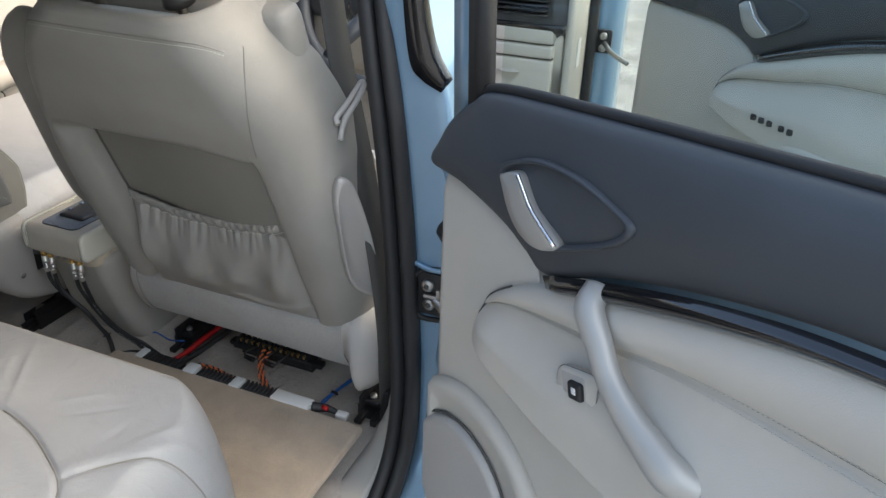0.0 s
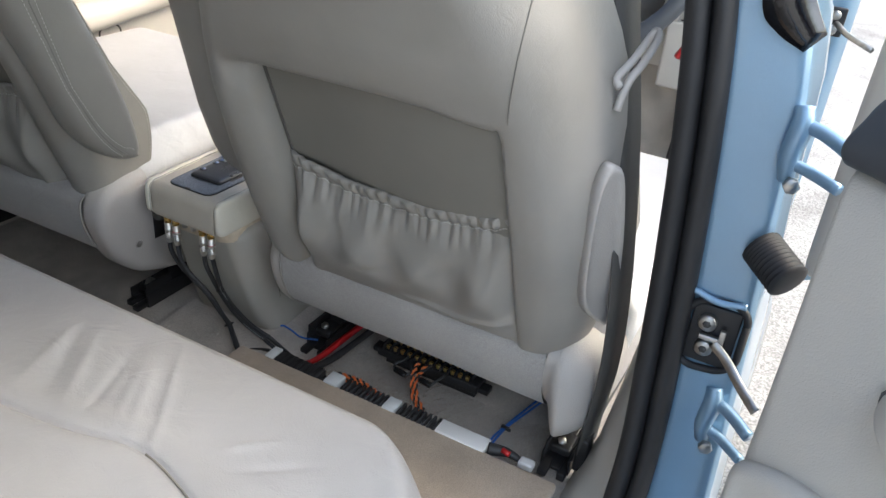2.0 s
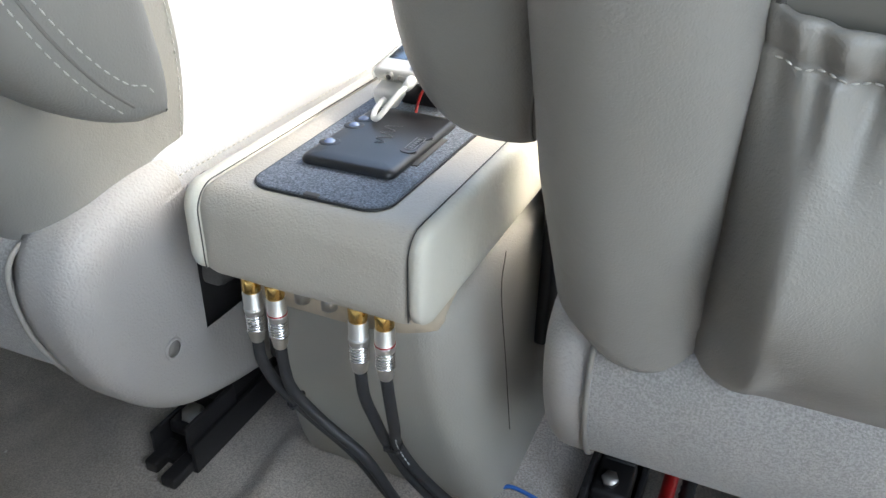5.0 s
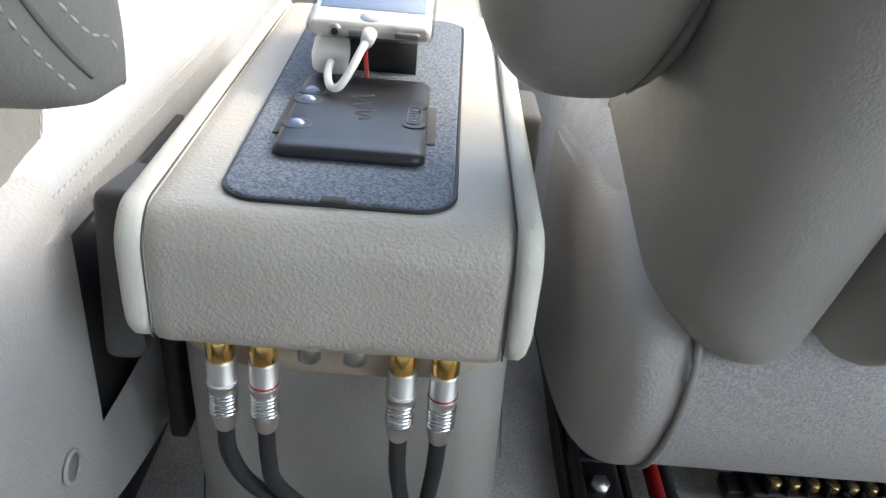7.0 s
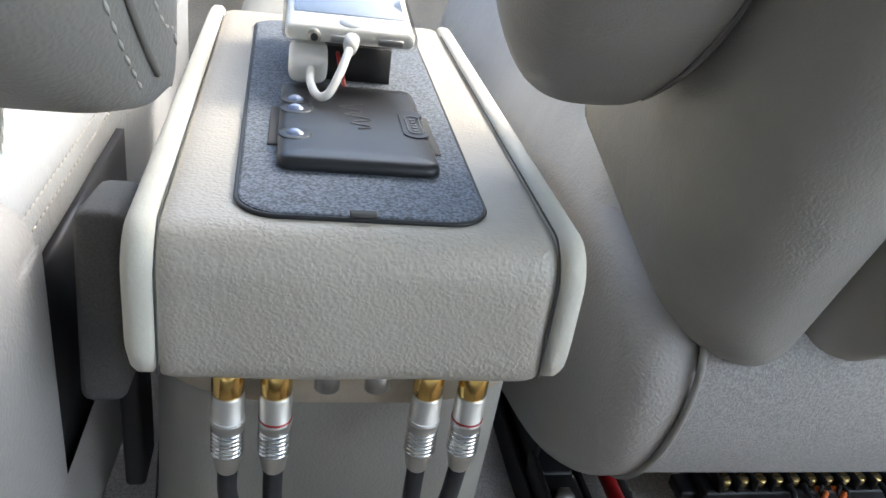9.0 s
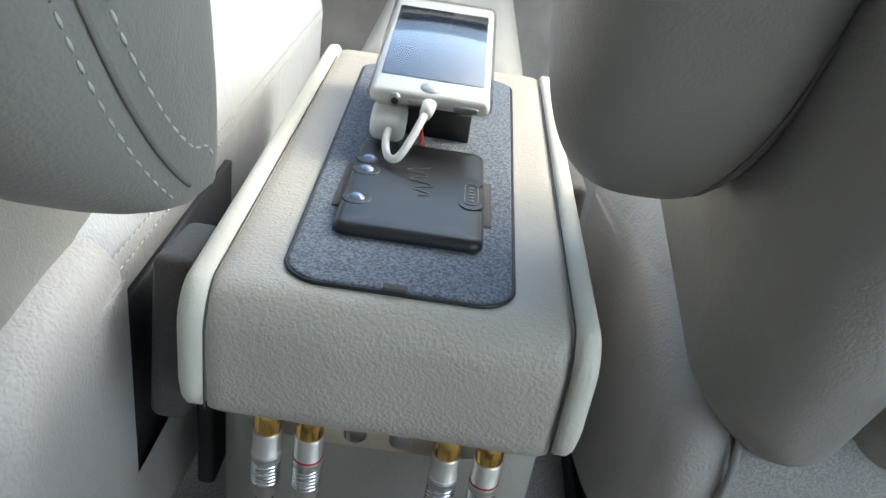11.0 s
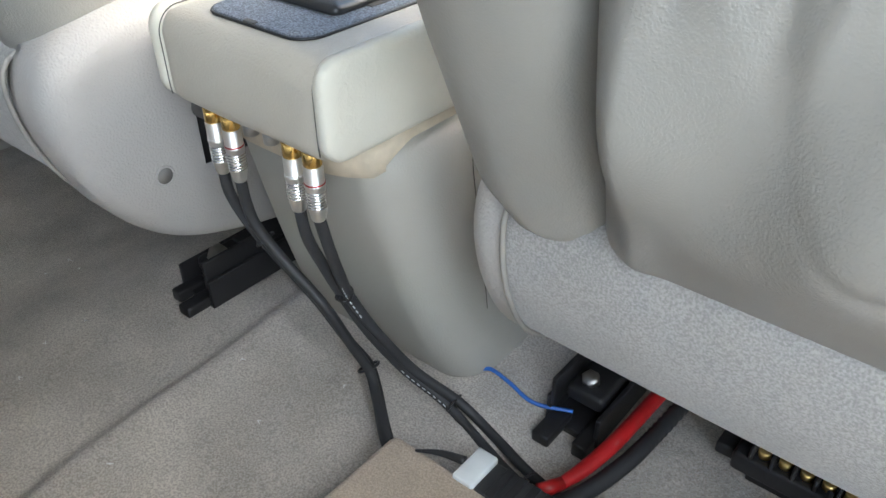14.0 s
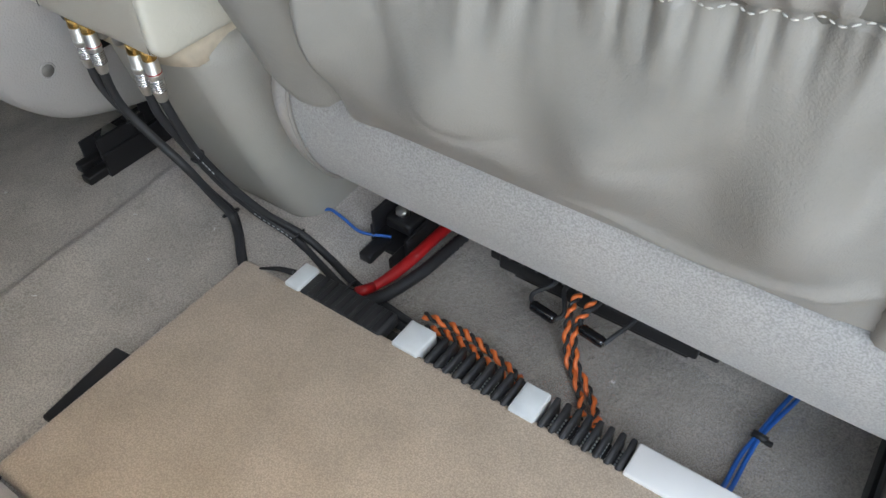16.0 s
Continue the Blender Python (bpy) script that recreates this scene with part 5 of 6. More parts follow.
for zc, sgn in ((0.70, 1), (0.375, -1)):
    hinge = part("hinge", tube([(0.797, -0.006, zc + 0.035), (0.800, -0.012, zc + 0.018), (0.797, -0.014, zc - 0.01), (0.800, -0.010, zc - 0.035)], [0.009, 0.011, 0.010, 0.008], 10, 16), BLUE, pillar, "painted steel door hinge")
    part("hinge_arm", tube([(0.800, -0.012, zc + 0.02), (0.82, -0.02, zc + 0.018), (0.845, -0.04, zc + 0.012)], 0.007, 8, 12), BLUE, hinge)
    part("hinge_arm", tube([(0.800, -0.012, zc - 0.018), (0.82, -0.02, zc - 0.02), (0.845, -0.04, zc - 0.022)], 0.006, 8, 12), BLUE, hinge)
    part("hinge_bolt", disc((0.806, -0.02, zc - 0.035), (0.2, -1, 0), 0.008, 0.008, 6, 0.001), STEEL, hinge)
bootp = spline([(0.798, -0.004, 0.588), (0.812, -0.016, 0.582), (0.832, -0.034, 0.574)], 32)
part("wiring_boot", tube(bootp, [0.021 - 0.004 * (k % 3 == 1) for k in range(32)], 16), RUBBER, pillar, "ribbed black rubber wiring boot")
trim = lone("pillar_trim", slab([spline(r, 12) for r in ([(0.632, 0.10, 1.0), (0.634, 0.05, 1.0), (0.640, 0.018, 1.0)], [(0.672, 0.10, 0.80), (0.674, 0.05, 0.80), (0.678, 0.01, 0.80)], [(0.694, 0.10, 0.60), (0.696, 0.05, 0.60), (0.702, 0.006, 0.60)], [(0.696, 0.10, 0.42), (0.700, 0.05, 0.42), (0.711, 0.004, 0.42)], [(0.680, 0.10, 0.28), (0.690, 0.045, 0.28), (0.716, -0.004, 0.28)], [(0.668, 0.10, 0.19), (0.680, 0.03, 0.19), (0.712, -0.03, 0.18)], [(0.648, 0.09, 0.125), (0.660, 0.0, 0.125), (0.702, -0.06, 0.13)], [(0.645, 0.05, 0.11), (0.655, -0.10, 0.105), (0.70, -0.13, 0.105)], [(0.640, -0.2, 0.10), (0.655, -0.24, 0.10), (0.702, -0.25, 0.10)], [(0.640, -0.5, 0.10), (0.655, -0.5, 0.10), (0.702, -0.5, 0.10)])], (0.012, 0.01, -0.01)), DOOR_BEIGE, "beige plastic lower pillar and sill trim", "trim", kind="structure")
sill = lone("sill", slab([spline([(0.70, y, 0.085), (0.745, y, 0.075), (0.775, y, 0.07), (0.80, y, 0.04), (0.83, y, -0.02), (0.84, y, -0.16)], 18) for y in np.linspace(-0.8, 1.0, 10)], (-0.03, 0, -0.03)), BLUE, "light blue painted door sill", "sill", kind="structure")

belt = thing("seat_belt", "dark grey seat belt webbing hanging from pillar to floor", "seat belt", (0.66, 0.09, 0.14))
part("webbing", ribbon([(0.570, 0.06, 0.98), (0.589, 0.05, 0.871), (0.606, 0.044, 0.779), (0.638, 0.042, 0.629), (0.662, 0.046, 0.461), (0.668, 0.056, 0.34), (0.660, 0.075, 0.235), (0.655, 0.09, 0.17)], 0.044, (0.95, -0.30, 0), 0.0018, 60), BELT, belt)
part("anchor", rbox((0.654, 0.085, 0.165), (0.018, 0.03, 0.06), 0.004), BLACK, belt)

# ---- doors ----
def car_door(name, label, hinge, angle, shift, hinge_edge, extra):
    """An open car door. Local: s along the door, z up, h towards the cabin."""
    ca, sa = math.cos(radians(angle)), math.sin(radians(angle))
    d, n = np.array([sa, -ca, 0.0]), np.array([-ca, -sa, 0.0])
    hinge = np.array([*hinge, 0.0])

    def D(s, z, h=0.0):
        s, z, h = np.broadcast_arrays(np.asarray(s, float), z, h)
        return hinge + s[..., None] * d + h[..., None] * n + z[..., None] * np.array([0, 0, 1.0])

    def S(pts, h=0.0):
        p = np.array(pts, float)
        return D(p[:, 0] - 0.605 + shift, p[:, 1], h if p.shape[1] < 3 else p[:, 2] + h)

    door = thing(name, label, "car door", tuple(D(0.5 + shift, 0.05)), kind="structure")

    def sheet(lab, low, high, mat, h0, bulge, pname, n=60, m=22, roll=0.010):
        """A panel between two curves, swelling in the middle, with rolled edges."""
        a, b = spline(low, n), spline(high, n)
        rr = []
        vs = np.concatenate([[0, 0, 0.012, 0.035], np.linspace(0.08, 0.92, m), [0.965, 0.988, 1, 1]])
        hs = np.concatenate([[-3 * roll, -roll, -0.35 * roll, -0.05 * roll], np.zeros(m), [-0.05 * roll, -0.35 * roll, -roll, -3 * roll]])
        for v, dh in zip(vs, hs):
            q = a * (1 - v) + b * v
            u = np.linspace(0, 1, n)
            end = -roll * (np.clip(1 - u / 0.012, 0, 1) ** 2 + np.clip(1 - (1 - u) / 0.012, 0, 1) ** 2)
            rr.append(S(q, h0 + bulge * 4 * v * (1 - v) + dh + end))
        return part(pname, grid(rr), mat, door, lab)

    E_ = hinge_edge
    # core and outer skin
    part("door_shell", slab([S([(s, z) for z in np.linspace(0.03, 0.80, 8)], -0.06) for s in np.linspace(E_ + 0.012, 1.62, 12)], tuple(n * -0.07)), BLUE, door)
    part("shut_face", slab([S([(E_ - 0.004, z), (E_ + 0.010, z)], -0.016) for z in np.linspace(0.03, 0.72, 10)], tuple(n * -0.11)), BLUE, door)
    edge_b = [(E_, 0.735), (0.5 * (E_ + 0.66), 0.734), (0.66, 0.730), (0.723, 0.716), (0.768, 0.697), (0.797, 0.687)]
    sheet("", [(E_, 0.05), (1.0, 0.05), (1.6, 0.05)], edge_b + [(1.1, 0.72), (1.6, 0.76)], DOOR_BEIGE, 0.0, 0.004, "lower_panel")
    trim_t = [(0.794, 0.694), (0.888, 0.732), (1.003, 0.770), (1.118, 0.794), (1.30, 0.812), (1.6, 0.84)]
    trim_b = [(0.803, 0.678), (0.892, 0.710), (1.008, 0.748), (1.121, 0.775), (1.30, 0.796), (1.6, 0.824)]
    win = [(0.690, 0.850), (0.862, 0.870), (0.974, 0.881), (1.086, 0.892), (1.30, 0.911), (1.6, 0.935)]
    sheet("slate grey soft upper door panel", [(p[0], p[1] + 0.002) for p in edge_b] + trim_t[1:],
          [(E_ + 0.004, 0.772), (E_ + 0.010, 0.790), (E_ + 0.025, 0.809), (0.65, 0.832)] + win, DOOR_DARK, 0.004, 0.016, "upper_panel", 90)
    # window
    sill_ = spline([(E_ + 0.05, 0.832)] + [(p[0], p[1] + 0.003) for p in win], 40)
    part("window_seal", tube(S(sill_, -0.010), 0.006, 8), RUBBER, door)
    part("pane", slab([S([(s, z0 - 0.03), (s, 1.30)], -0.022) for s, z0 in zip(*spline([(E_ + 0.07, 0.84)] + win[1:], 24).T)], tuple(n * -0.004)), GLASS, door, "greenish tempered glass", smooth=False).visible_shadow = False
    part("frame_post", slab([S([(E_ + 0.038 - 0.06 * (z - 0.82), z), (E_ + 0.064 - 0.06 * (z - 0.82), z + 0.01)], -0.004) for z in np.linspace(0.81, 1.32, 6)], tuple(n * -0.016)), RUBBER, door, "black window frame post")
    part("frame_outer", slab([S([(E_ + 0.002 - 0.06 * (z - 0.82), z), (E_ + 0.037 - 0.06 * (z - 0.82), z)], -0.010) for z in np.linspace(0.79, 1.32, 8)], tuple(n * -0.02)), BLUE, door)
    # armrest, dished behind the pull handle
    top = [(0.700, 0.608), (0.712, 0.628), (0.750, 0.658), (0.800, 0.684), (0.892, 0.714), (1.008, 0.752), (1.121, 0.780), (1.30, 0.800), (1.58, 0.827)]
    low = [(0.691, 0.594), (0.695, 0.577), (0.719, 0.561), (0.774, 0.541), (0.843, 0.527), (0.917, 0.516), (1.10, 0.50), (1.30, 0.495), (1.58, 0.49)]
    a, b = spline(low, 70), spline(top, 70)
    def arm_row(v, out=0.0):
        q = a * (1 - v) + b * v
        grow = sm(0, 0.3, np.linspace(0, 1, 70))
        fold = -0.006 * sm(0, 0.05, np.linspace(0, 1, 70)) * np.exp(-((v - 0.72) / 0.022) ** 2)
        shelf = 0.030 * grow * (1 - sm(0.30, 0.70, v)) * sm(0, 0.08, v) ** 0.7
        return S(q, 0.007 + out + shelf + fold + 0.013 * grow * np.sin(np.pi * np.clip((v - 0.72) / 0.28, 0, 1)) ** 0.8 - 0.014 * (v in (0, 1.0)))

    rr = [arm_row(v) for v in np.concatenate([[0, 0.0], np.linspace(0.015, 0.985, 90), [1.0, 1.0]])]
    arm = part("armrest", grid(rr), DOOR_SOFT, door, "padded beige armrest with sewn seam")
    part("edge_seam", tube(S(np.vstack([b[16::-1], a[1:66]]), 0.0065), 0.0018, 6), SEAM, arm)
    part("seam", tube(arm_row(0.72, 0.0004)[1:66], 0.0008, 6), FOLD, arm)
    for v in (0.69, 0.75):
        part("stitching", stitches(arm_row(v, 0.0005)[1:66:3], 0.0045, 0.003, 0.0006), THREAD, arm)
    # gloss trim strip
    rr = []
    ta, tb_ = spline(trim_t, 50), spline(trim_b, 50)
    for v in np.linspace(0, 1, 9):
        rr.append(S(ta * (1 - v) + tb_ * v, 0.010 + 0.011 * np.sin(np.pi * v) * sm(0, 0.05, np.linspace(0, 1, 50))))
    part("gloss_trim", grid(rr), GLOSS, door, "curved gloss black trim strip")
    # inner handle: dished oval, lever with chrome edge
    hs_ = np.array([[0.016, 0.012]])
    out = hs_ + spline([(0.712, 0.766), (0.717, 0.782), (0.767, 0.804), (0.823, 0.807), (0.869, 0.798), (0.896, 0.787), (0.878, 0.763), (0.815, 0.729), (0.776, 0.717), (0.752, 0.722), (0.728, 0.744), (0.712, 0.766)], 60)[:-1]
    c = out.mean(0)
    rr = [S(c + (out - c) * k, h) for k, h in ((1.0, 0.012), (1.0, 0.0225), (0.96, 0.0255), (0.90, 0.023), (0.86, 0.014), (0.6, 0.0075), (0.05, 0.006))]
    rr2 = rr
    bowl = part("handle_bowl", grid(rr, ring=True, caps=True), DOOR_DARK, door, "dished dark oval handle surround")
    lev = hs_ + spline([(0.722, 0.774), (0.738, 0.782), (0.751, 0.783), (0.762, 0.771), (0.776, 0.756), (0.811, 0.735), (0.800, 0.724), (0.780, 0.719), (0.757, 0.726), (0.738, 0.744), (0.722, 0.774)], 40)[:-1]
    c2 = lev.mean(0)
    lv = part("lever", grid([S(c2 + (lev - c2) * k, h) for k, h in ((1, 0.014), (1, 0.027), (0.94, 0.030), (0.5, 0.031))], ring=True, caps=True), SATIN, door, "satin grey release lever")
    part("chrome_edge", tube(S(hs_ + np.array([(0.750, 0.784), (0.761, 0.771), (0.776, 0.755), (0.811, 0.734)]), 0.029), 0.0022, 8, 24), CHROME, lv, "chrome lever edge")
    part("lock_mark", grid([S(np.array([[0.854, 0.774]]) + rrect(0.007, 0.011, 0.0065, 6) * k, h) for k, h in ((1.0, 0.010), (0.9, 0.0125), (0.1, 0.0128))], ring=True, caps=True), DOOR_DARK, bowl)
    if extra:
        # pull handle and window switch
        pa = [(0.872, 0.720, 0.010), (0.880, 0.707, 0.028), (0.903, 0.685, 0.034), (0.922, 0.664, 0.038), (0.948, 0.645, 0.040), (0.975, 0.630, 0.040), (1.004, 0.616, 0.038), (1.026, 0.606, 0.024)]
        part("pull_handle", tube(S(pa, 0.0), [0.014, 0.0145, 0.013, 0.0125, 0.0135, 0.0155, 0.018, 0.017], 16, 50, flat=0.75), SATIN, door, "satin grey pull handle")
        pr = rrect(0.027, 0.022, 0.011, 7)
        pr = pr + 0.30 * np.column_stack([np.zeros(28), pr[:, 0]]) + np.array([[0.877, 0.615]])
        pl = S(pr, 0.022)
        sw = part("switch_plate", grid([pl, pl + n * 0.006, pl.mean(0) + (pl - pl.mean(0)) * 0.92 + n * 0.008, pl.mean(0) + (pl - pl.mean(0)) * 0.3 + n * 0.007], ring=True, caps=True), DOOR_BEIGE, door)
        part("plate_gap", tube(np.vstack([pl, pl[:1]]) + n * 0.0052, 0.0009, 6), FOLD, sw)
        tm = Matrix(((d[0], 0, n[0], 0), (d[1], 0, n[1], 0), (0, 1, 0, 0), (0, 0, 0, 1))) @ Matrix.Rotation(radians(15), 4, "Z")
        part("switch_well", rbox(tuple(S([(0.875, 0.618, 0.0275)])[0]), (0.034, 0.026, 0.006), 0.004, 3, tm), COVER, sw)
        rk = part("window_switch", rbox(tuple(S([(0.881, 0.6165, 0.031)])[0]), (0.019, 0.019, 0.009), 0.003, 3, tm), BLACK, sw, "black window switch")
        part("switch_symbol", rbox(tuple(S([(0.881, 0.6175, 0.0356)])[0]), (0.006, 0.007, 0.001), 0.0004, 1, tm), WHITE, rk)
        # speaker
        for nm, r0, h, mat, cx, cz in (("speaker_rim", 0.150, 0.020, DOOR_BEIGE, 0.690, 0.322), ("speaker_grille", 0.100, 0.026, COVER, 0.682, 0.318)):
            an = np.linspace(0, 2 * np.pi, 64, endpoint=False)
            cc = np.column_stack([cx + r0 * 1.02 * np.cos(an), cz + r0 * np.sin(an)])
            m_ = cc.mean(0)
            cc[:, 0] = np.maximum(cc[:, 0], E_ + 0.003)
            part(nm, grid([S(m_ + (cc - m_) * k, hh) for k, hh in ((1.0, 0.0), (1.0, h * 0.6), (0.97, h * 0.92), (0.93, h), (0.86, h * 0.96), (0.80, h * 0.7 if nm == "speaker_rim" else h * 0.98), (0.1, h * 0.65 if nm == "speaker_rim" else h))], ring=True, caps=True), mat, door)
        part("grille_gap", tube(S([(max(E_ + 0.004, 0.682 + 0.104 * math.cos(t)), 0.318 + 0.104 * math.sin(t)) for t in np.linspace(0, 6.2832, 60)], 0.0165), 0.0018, 6), SEAM, door)
    else:
        pl = rrect(0.065, 0.013, 0.012, 7, 0.90, 0.585)
        sw = part("switch_plate", grid([S(pl, 0.02), S(pl, 0.032), S(pl.mean(0) + (pl - pl.mean(0)) * 0.9, 0.034)], ring=True, caps=True), DOOR_BEIGE, door)
        for k in range(5):
            part("window_switch", rbox(tuple(S([(0.85 + k * 0.022 + 0.010 * (k > 2), 0.585, 0.036)])[0]), (0.014, 0.012, 0.012), 0.003), BLACK, sw)
        part("pull_recess", tube(S([(0.92, 0.545, 0.02), (1.02, 0.55, 0.034), (1.2, 0.55, 0.02)], 0.0), 0.016, 10, 20), DOOR_SOFT, door)
    return door


car_door("rear_door", "open rear car door with beige lower and slate upper trim", (0.848, -0.146), 56.0, 0.0, 0.597, True)
car_door("front_door", "open front car door seen through the rear door glass", (0.862, 1.072), 46.0, 0.205, 0.40, False)

# ---- front of the cabin ----
dash = thing("dashboard", "beige and black dashboard with radio stack and drawer", "dashboard", (0.0, 1.0, 0.2), kind="structure")
part("upper_dash", rbox((0.0, 1.12, 0.72), (1.44, 0.40, 0.20), 0.06, 5), DOOR_DARK, dash, "dark upper dashboard")
part("lower_dash", slab([[(x, 0.95 + 0.02 * math.cos(x * 3) - 0.05 * v + 0.09 * v * v * 2, 0.655 - 0.205 * v) for v in np.linspace(0, 1, 10)] for x in np.linspace(-0.70, 0.70, 30)], (0, 0.2, 0)), DOOR_BEIGE, dash, "beige lower dashboard")
part("gloss_strip", rbox((0.42, 0.925, 0.668), (0.58, 0.02, 0.022), 0.006), GLOSS, dash)
for k in range(6):
    part("vent_slat", rbox((0.60, 0.918, 0.700 + k * 0.011), (0.13, 0.03, 0.004), 0.001, 1), BLACK, dash)
part("vent_bezel", rbox((0.60, 0.930, 0.727), (0.16, 0.02, 0.085), 0.012), BLACK, dash)
for zc, hz in ((0.650, 0.036), (0.6125, 0.031), (0.523, 0.140)):
    part("drawer", rbox((0.575, 0.928, zc), (0.22, 0.03, hz), 0.007), DOOR_BEIGE, dash)
part("drawer_recess", rbox((0.575, 0.938, 0.57), (0.212, 0.02, 0.20), 0.006), SEAM, dash)
part("drawer_handle", tube([(0.552, 0.909, 0.562), (0.565, 0.908, 0.562), (0.580, 0.908, 0.562), (0.594, 0.908, 0.562), (0.607, 0.909, 0.561)], [0.004, 0.013, 0.0155, 0.013, 0.004], 14, 24, flat=0.4), COVER, dash)
part("end_cap", rbox((0.715, 1.05, 0.60), (0.02, 0.22, 0.40), 0.008), DOOR_BEIGE, dash)
part("end_label", rbox((0.7265, 1.01, 0.60), (0.002, 0.03, 0.07), 0.0008), WHITE, dash)
stack = part("centre_stack", rbox((-0.115, 0.92, 0.60), (0.26, 0.06, 0.26), 0.015), BLACK, dash)
part("radio", rbox((-0.115, 0.886, 0.66), (0.20, 0.012, 0.05), 0.004), GLOSS, stack)
part("radio_lamp", rbox((-0.165, 0.879, 0.664), (0.02, 0.002, 0.004), 0.0005), WIRE_BLUE, stack)
part("lower_unit", rbox((-0.115, 0.886, 0.60), (0.20, 0.012, 0.05), 0.004), DEVICE, stack)
for z in (0.682, 0.635, 0.622):
    part("chrome_line", rbox((-0.115, 0.879, z), (0.19, 0.002, 0.0025), 0.0008), SATIN, stack)
part("footwell", rbox((0.0, 1.16, 0.26), (1.40, 0.08, 0.40), 0.03), CARPET, dash, "dark carpeted footwell wall")
part("pedal", rbox((0.53, 1.05, 0.30), (0.05, 0.02, 0.16), 0.008, 3, Matrix.Rotation(radians(-25), 4, "X")), BLACK, dash)

wheel = thing("steering_wheel", "dark blue-black leather steering wheel", "steering wheel", (0.37, 0.75, 0.70))
wc = Vector((0.372, 0.63, 0.765))
wm = Matrix.Translation(wc) @ Matrix.Rotation(radians(66), 4, "X")
part("rim", tube([wm @ Vector((0.19 * math.cos(t), 0.19 * math.sin(t), 0)) for t in np.linspace(0, 6.2832, 60)], 0.0155, 14), DOOR_DARK, wheel)
part("hub", rbox(wc + Vector((0, 0.03, 0)), (0.16, 0.13, 0.06), 0.028, 4, Matrix.Rotation(radians(66), 4, "X")), DOOR_DARK, wheel)
for t in (0.1, 3.04, 4.1, 5.3):
    part("spoke", tube([wm @ Vector((0.05 * math.cos(t), 0.05 * math.sin(t), -0.02)), wm @ Vector((0.18 * math.cos(t), 0.18 * math.sin(t), 0))], [0.022, 0.013], 10), DOOR_DARK, wheel)
part("column", tube([wc + Vector((0, 0.04, -0.02)), wc + Vector((0, 0.34, -0.13))], [0.06, 0.075], 16), DOOR_DARK, wheel)
key = thing("car_key", "ignition key with red fob and pale keyring figure", "key", (0.50, 0.82, 0.55))
part("key_blade", rbox((0.505, 0.84, 0.632), (0.012, 0.10, 0.03), 0.003), STEEL, key)
part("red_fob", tube([(0.545, 0.80, 0.606), (0.536, 0.80, 0.580), (0.524, 0.80, 0.553)], [0.008, 0.017, 0.021], 12, 12, flat=0.4), RED, key)
part("ring_tag", tube([(0.548, 0.788, 0.602), (0.549, 0.786, 0.592), (0.549, 0.786, 0.578), (0.552, 0.786, 0.564)], [0.004, 0.008, 0.004, 0.008], 10, 16, flat=0.5), WHITE, key)

# passenger side: door trim seen past the seat
pd = thing("passenger_door", "closed passenger door with beige trim and switch", "car door", (-0.72, 0.4, 0.1), kind="structure")
part("trim_panel", slab([[(-0.71 + 0.03 * math.sin(v * 3.1), y, 0.06 + 0.50 * v) for v in np.linspace(0, 1, 12)] for y in np.linspace(-0.15, 1.0, 16)], (-0.06, 0, 0)), DOOR_BEIGE, pd)
part("arm_shelf", tube([(-0.68, -0.1, 0.455), (-0.675, 0.3, 0.462), (-0.68, 0.62, 0.488), (-0.69, 0.95, 0.52)], [0.03, 0.035, 0.034, 0.02], 14, 40), DOOR_SOFT, pd)
part("upper_trim", slab([[(-0.70 - 0.02 * v, y, 0.57 + 0.10 * v) for v in np.linspace(0, 1, 5)] for y in np.linspace(-0.15, 1.0, 8)], (-0.06, 0, 0)), DOOR_BEIGE, pd)
part("pull_cup", tube([(-0.672, 0.47 + 0.03 * math.cos(t), 0.425 + 0.022 * math.sin(t)) for t in np.linspace(0, 6.2832, 30)], 0.0022, 6), SEAM, pd)
part("switch_plate", rbox((-0.672, 0.60, 0.565), (0.008, 0.05, 0.03), 0.003), WHITE, pd)
part("window_switch", rbox((-0.666, 0.60, 0.566), (0.008, 0.022, 0.018), 0.003), BLACK, pd)

# roof and the rest of the body that closes the cabin
lone("roof", slab([spline([(-0.60, y, 1.02), (-0.35, y, 1.10), (0.0, y, 1.12), (0.35, y, 1.10), (0.60, y, 1.03)], 16) for y in np.linspace(-0.95, 0.44, 10)], (0, 0, 0.03)), HEADLINER, "pale car roof lining", "roof", kind="structure")
lone("body_side", slab([[(-0.77, y, z) for z in np.linspace(-0.15, 0.62, 6)] for y in np.linspace(-1.3, 1.3, 10)], (-0.05, 0, 0)), BLUE, "light blue car body side", "car body", kind="structure")
lone("far_pillar", rbox((-0.70, -0.02, 0.82), (0.07, 0.11, 0.46), 0.02), DOOR_BEIGE, "beige trimmed far door pillar", "car pillar", kind="structure")
lone("rear_shelf", slab([[(x, y, 0.86 - 0.05 * (y + 1.0)) for x in np.linspace(-0.66, 0.62, 6)] for y in np.linspace(-1.6, -1.02, 6)], (0, 0, -0.03)), DOOR_DARK, "dark rear parcel shelf", "shelf", kind="structure")
lone("a_pillar", slab([[(0.715, 1.12, z), (0.76, 1.13, z), (0.80, 1.16, z)] for z in np.linspace(0.0, 0.95, 6)], (0, 0.06, 0)), BLUE, "light blue front door pillar", "car pillar", kind="structure")
lone("front_seal", tube([(0.735, 1.10, 0.95), (0.735, 1.10, 0.5), (0.735, 1.08, 0.15), (0.735, 0.9, 0.09)], 0.014, 10, 30), RUBBER, "black rubber front door seal", "door seal", kind="structure")
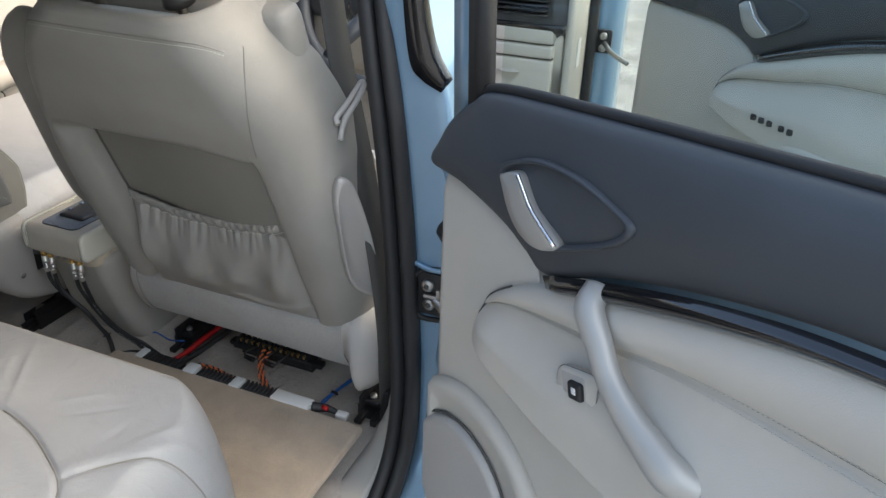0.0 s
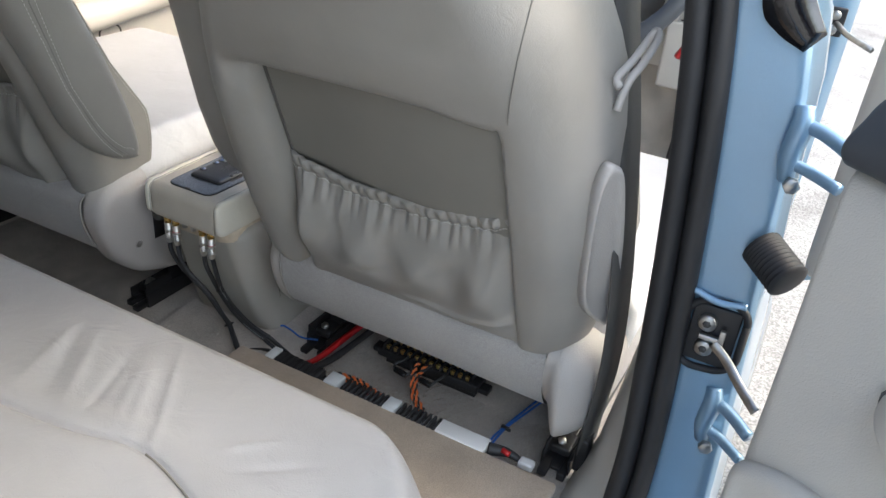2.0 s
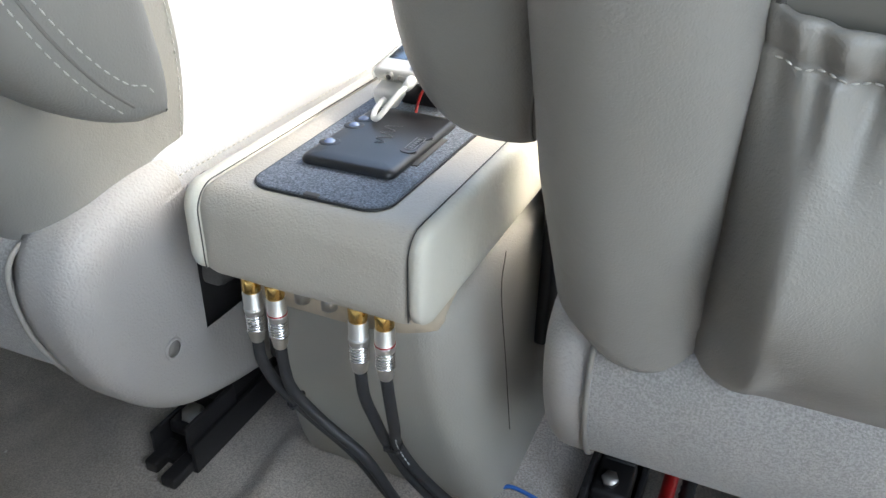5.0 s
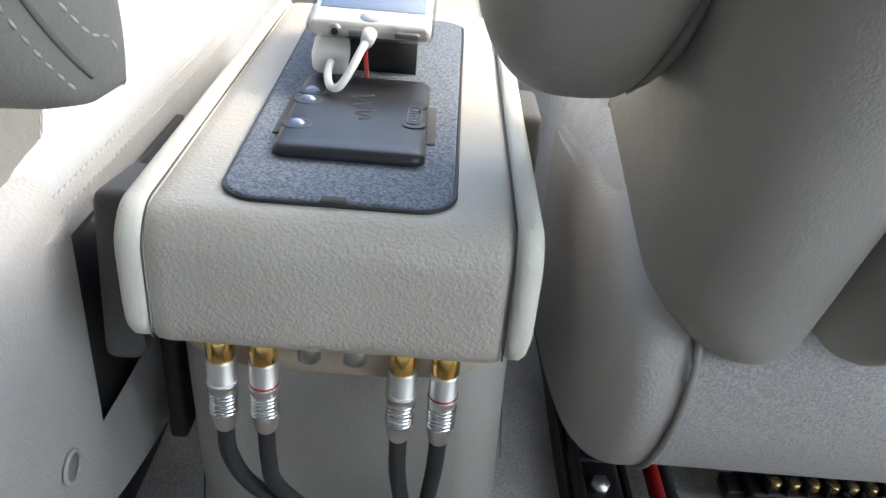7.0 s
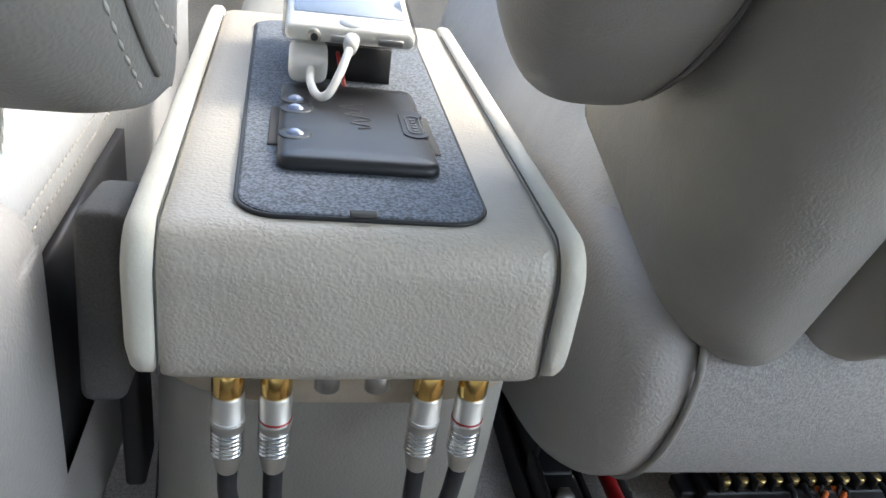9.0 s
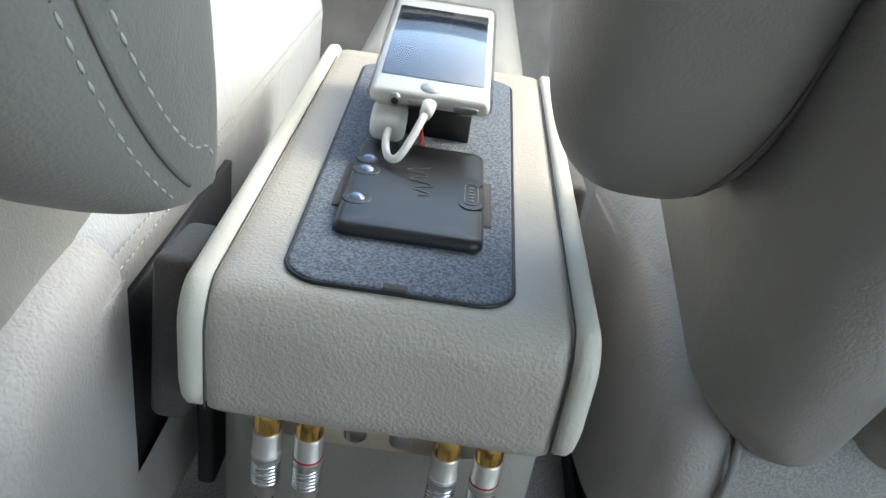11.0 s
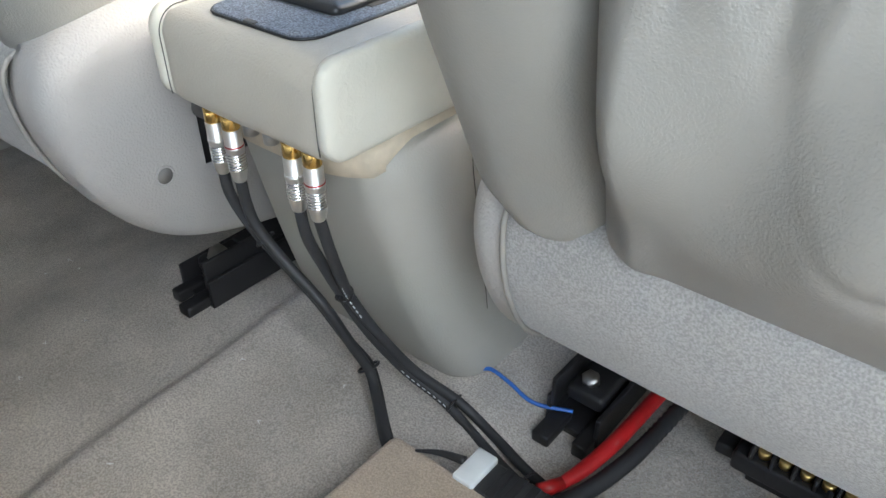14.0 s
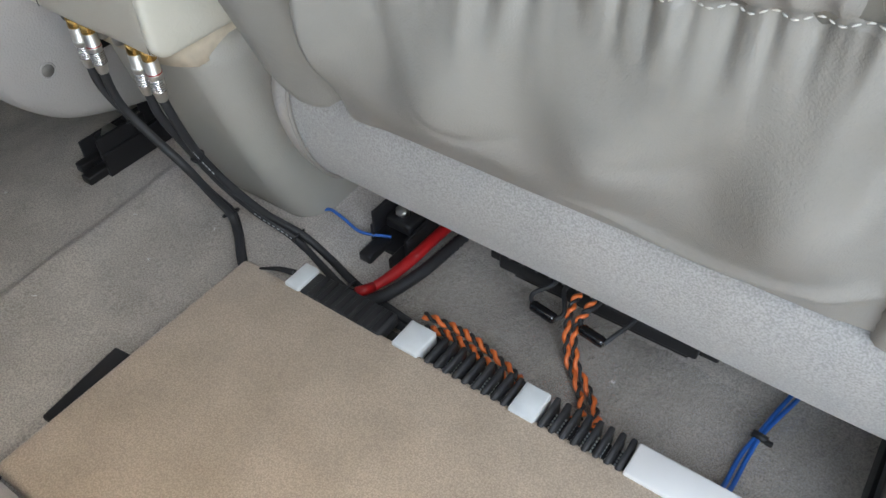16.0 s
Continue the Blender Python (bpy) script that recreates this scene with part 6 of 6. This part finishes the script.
hb = thing("door_check", "steel front door check with bolts", "door check", (0.77, 1.12, 0.58), kind="structure")
part("plate", rbox((0.765, 1.118, 0.61), (0.04, 0.012, 0.06), 0.004), BLACK, hb)
for z in (0.595, 0.625):
    part("bolt", disc((0.765, 1.112, z), (0, -1, 0), 0.010, 0.01, 12, 0.002), STEEL, hb)
part("strap", tube([(0.77, 1.10, 0.61), (0.80, 1.05, 0.60), (0.85, 1.0, 0.59)], 0.006, 8, 12), STEEL, hb)
lone("ground", grid([[(x, y, -0.34) for x in (-400, -20, -3, 3, 20, 400)] for y in (-400, -20, -3, 3, 20, 400)]), ASPHALT, "grey asphalt ground", "ground", kind="structure")
# unseen panes added to weaken light from the far side
fw = thing("unseen_far_windows", "unseen closed windows of the far doors, darkened to cut light", "car window", (-0.74, 0.2, 0.62), kind="structure")
for y0, y1 in ((0.04, 0.95), (-0.85, -0.07)):
    part("pane", slab([[(-0.735 + 0.16 * v, y, 0.62 + 0.42 * v) for v in np.linspace(0, 1, 4)] for y in (y0, y1)], (-0.004, 0, 0)), TINT, fw, smooth=False)
# unseen pane added to weaken light from behind
lone("unseen_rear_window", slab([[(x, y, z) for y, z in ((-0.96, 1.06), (-1.30, 0.96), (-1.60, 0.88))] for x in (-0.6, 0.0, 0.6)], (0, -0.003, 0.004)), TINT, "unseen rear window, darkened to cut light", "rear window", kind="structure")
# unseen wall added to shut out light from the left rear
lone("unseen_rear_quarter", slab([[(-0.74 + 0.10 * v, y, 0.60 + 0.46 * v) for v in np.linspace(0, 1, 4)] for y in np.linspace(-1.6, -0.86, 5)], (-0.04, 0, 0)), DOOR_BEIGE, "unseen beige rear quarter panel that blocks light", "body panel", kind="structure")
lone("rear_far_door", slab([[(-0.70 - 0.02 * math.sin(v * 3.1), y, 0.0 + 0.60 * v) for v in np.linspace(0, 1, 8)] for y in np.linspace(-1.3, -0.15, 8)], (-0.03, 0, 0)), DOOR_BEIGE, "closed far rear door with beige trim", "car door", kind="structure")
lone("far_sill", rbox((-0.715, 0.3, 0.04), (0.05, 1.6, 0.09), 0.012), DOOR_BEIGE, "beige far door sill trim", "sill", kind="structure")
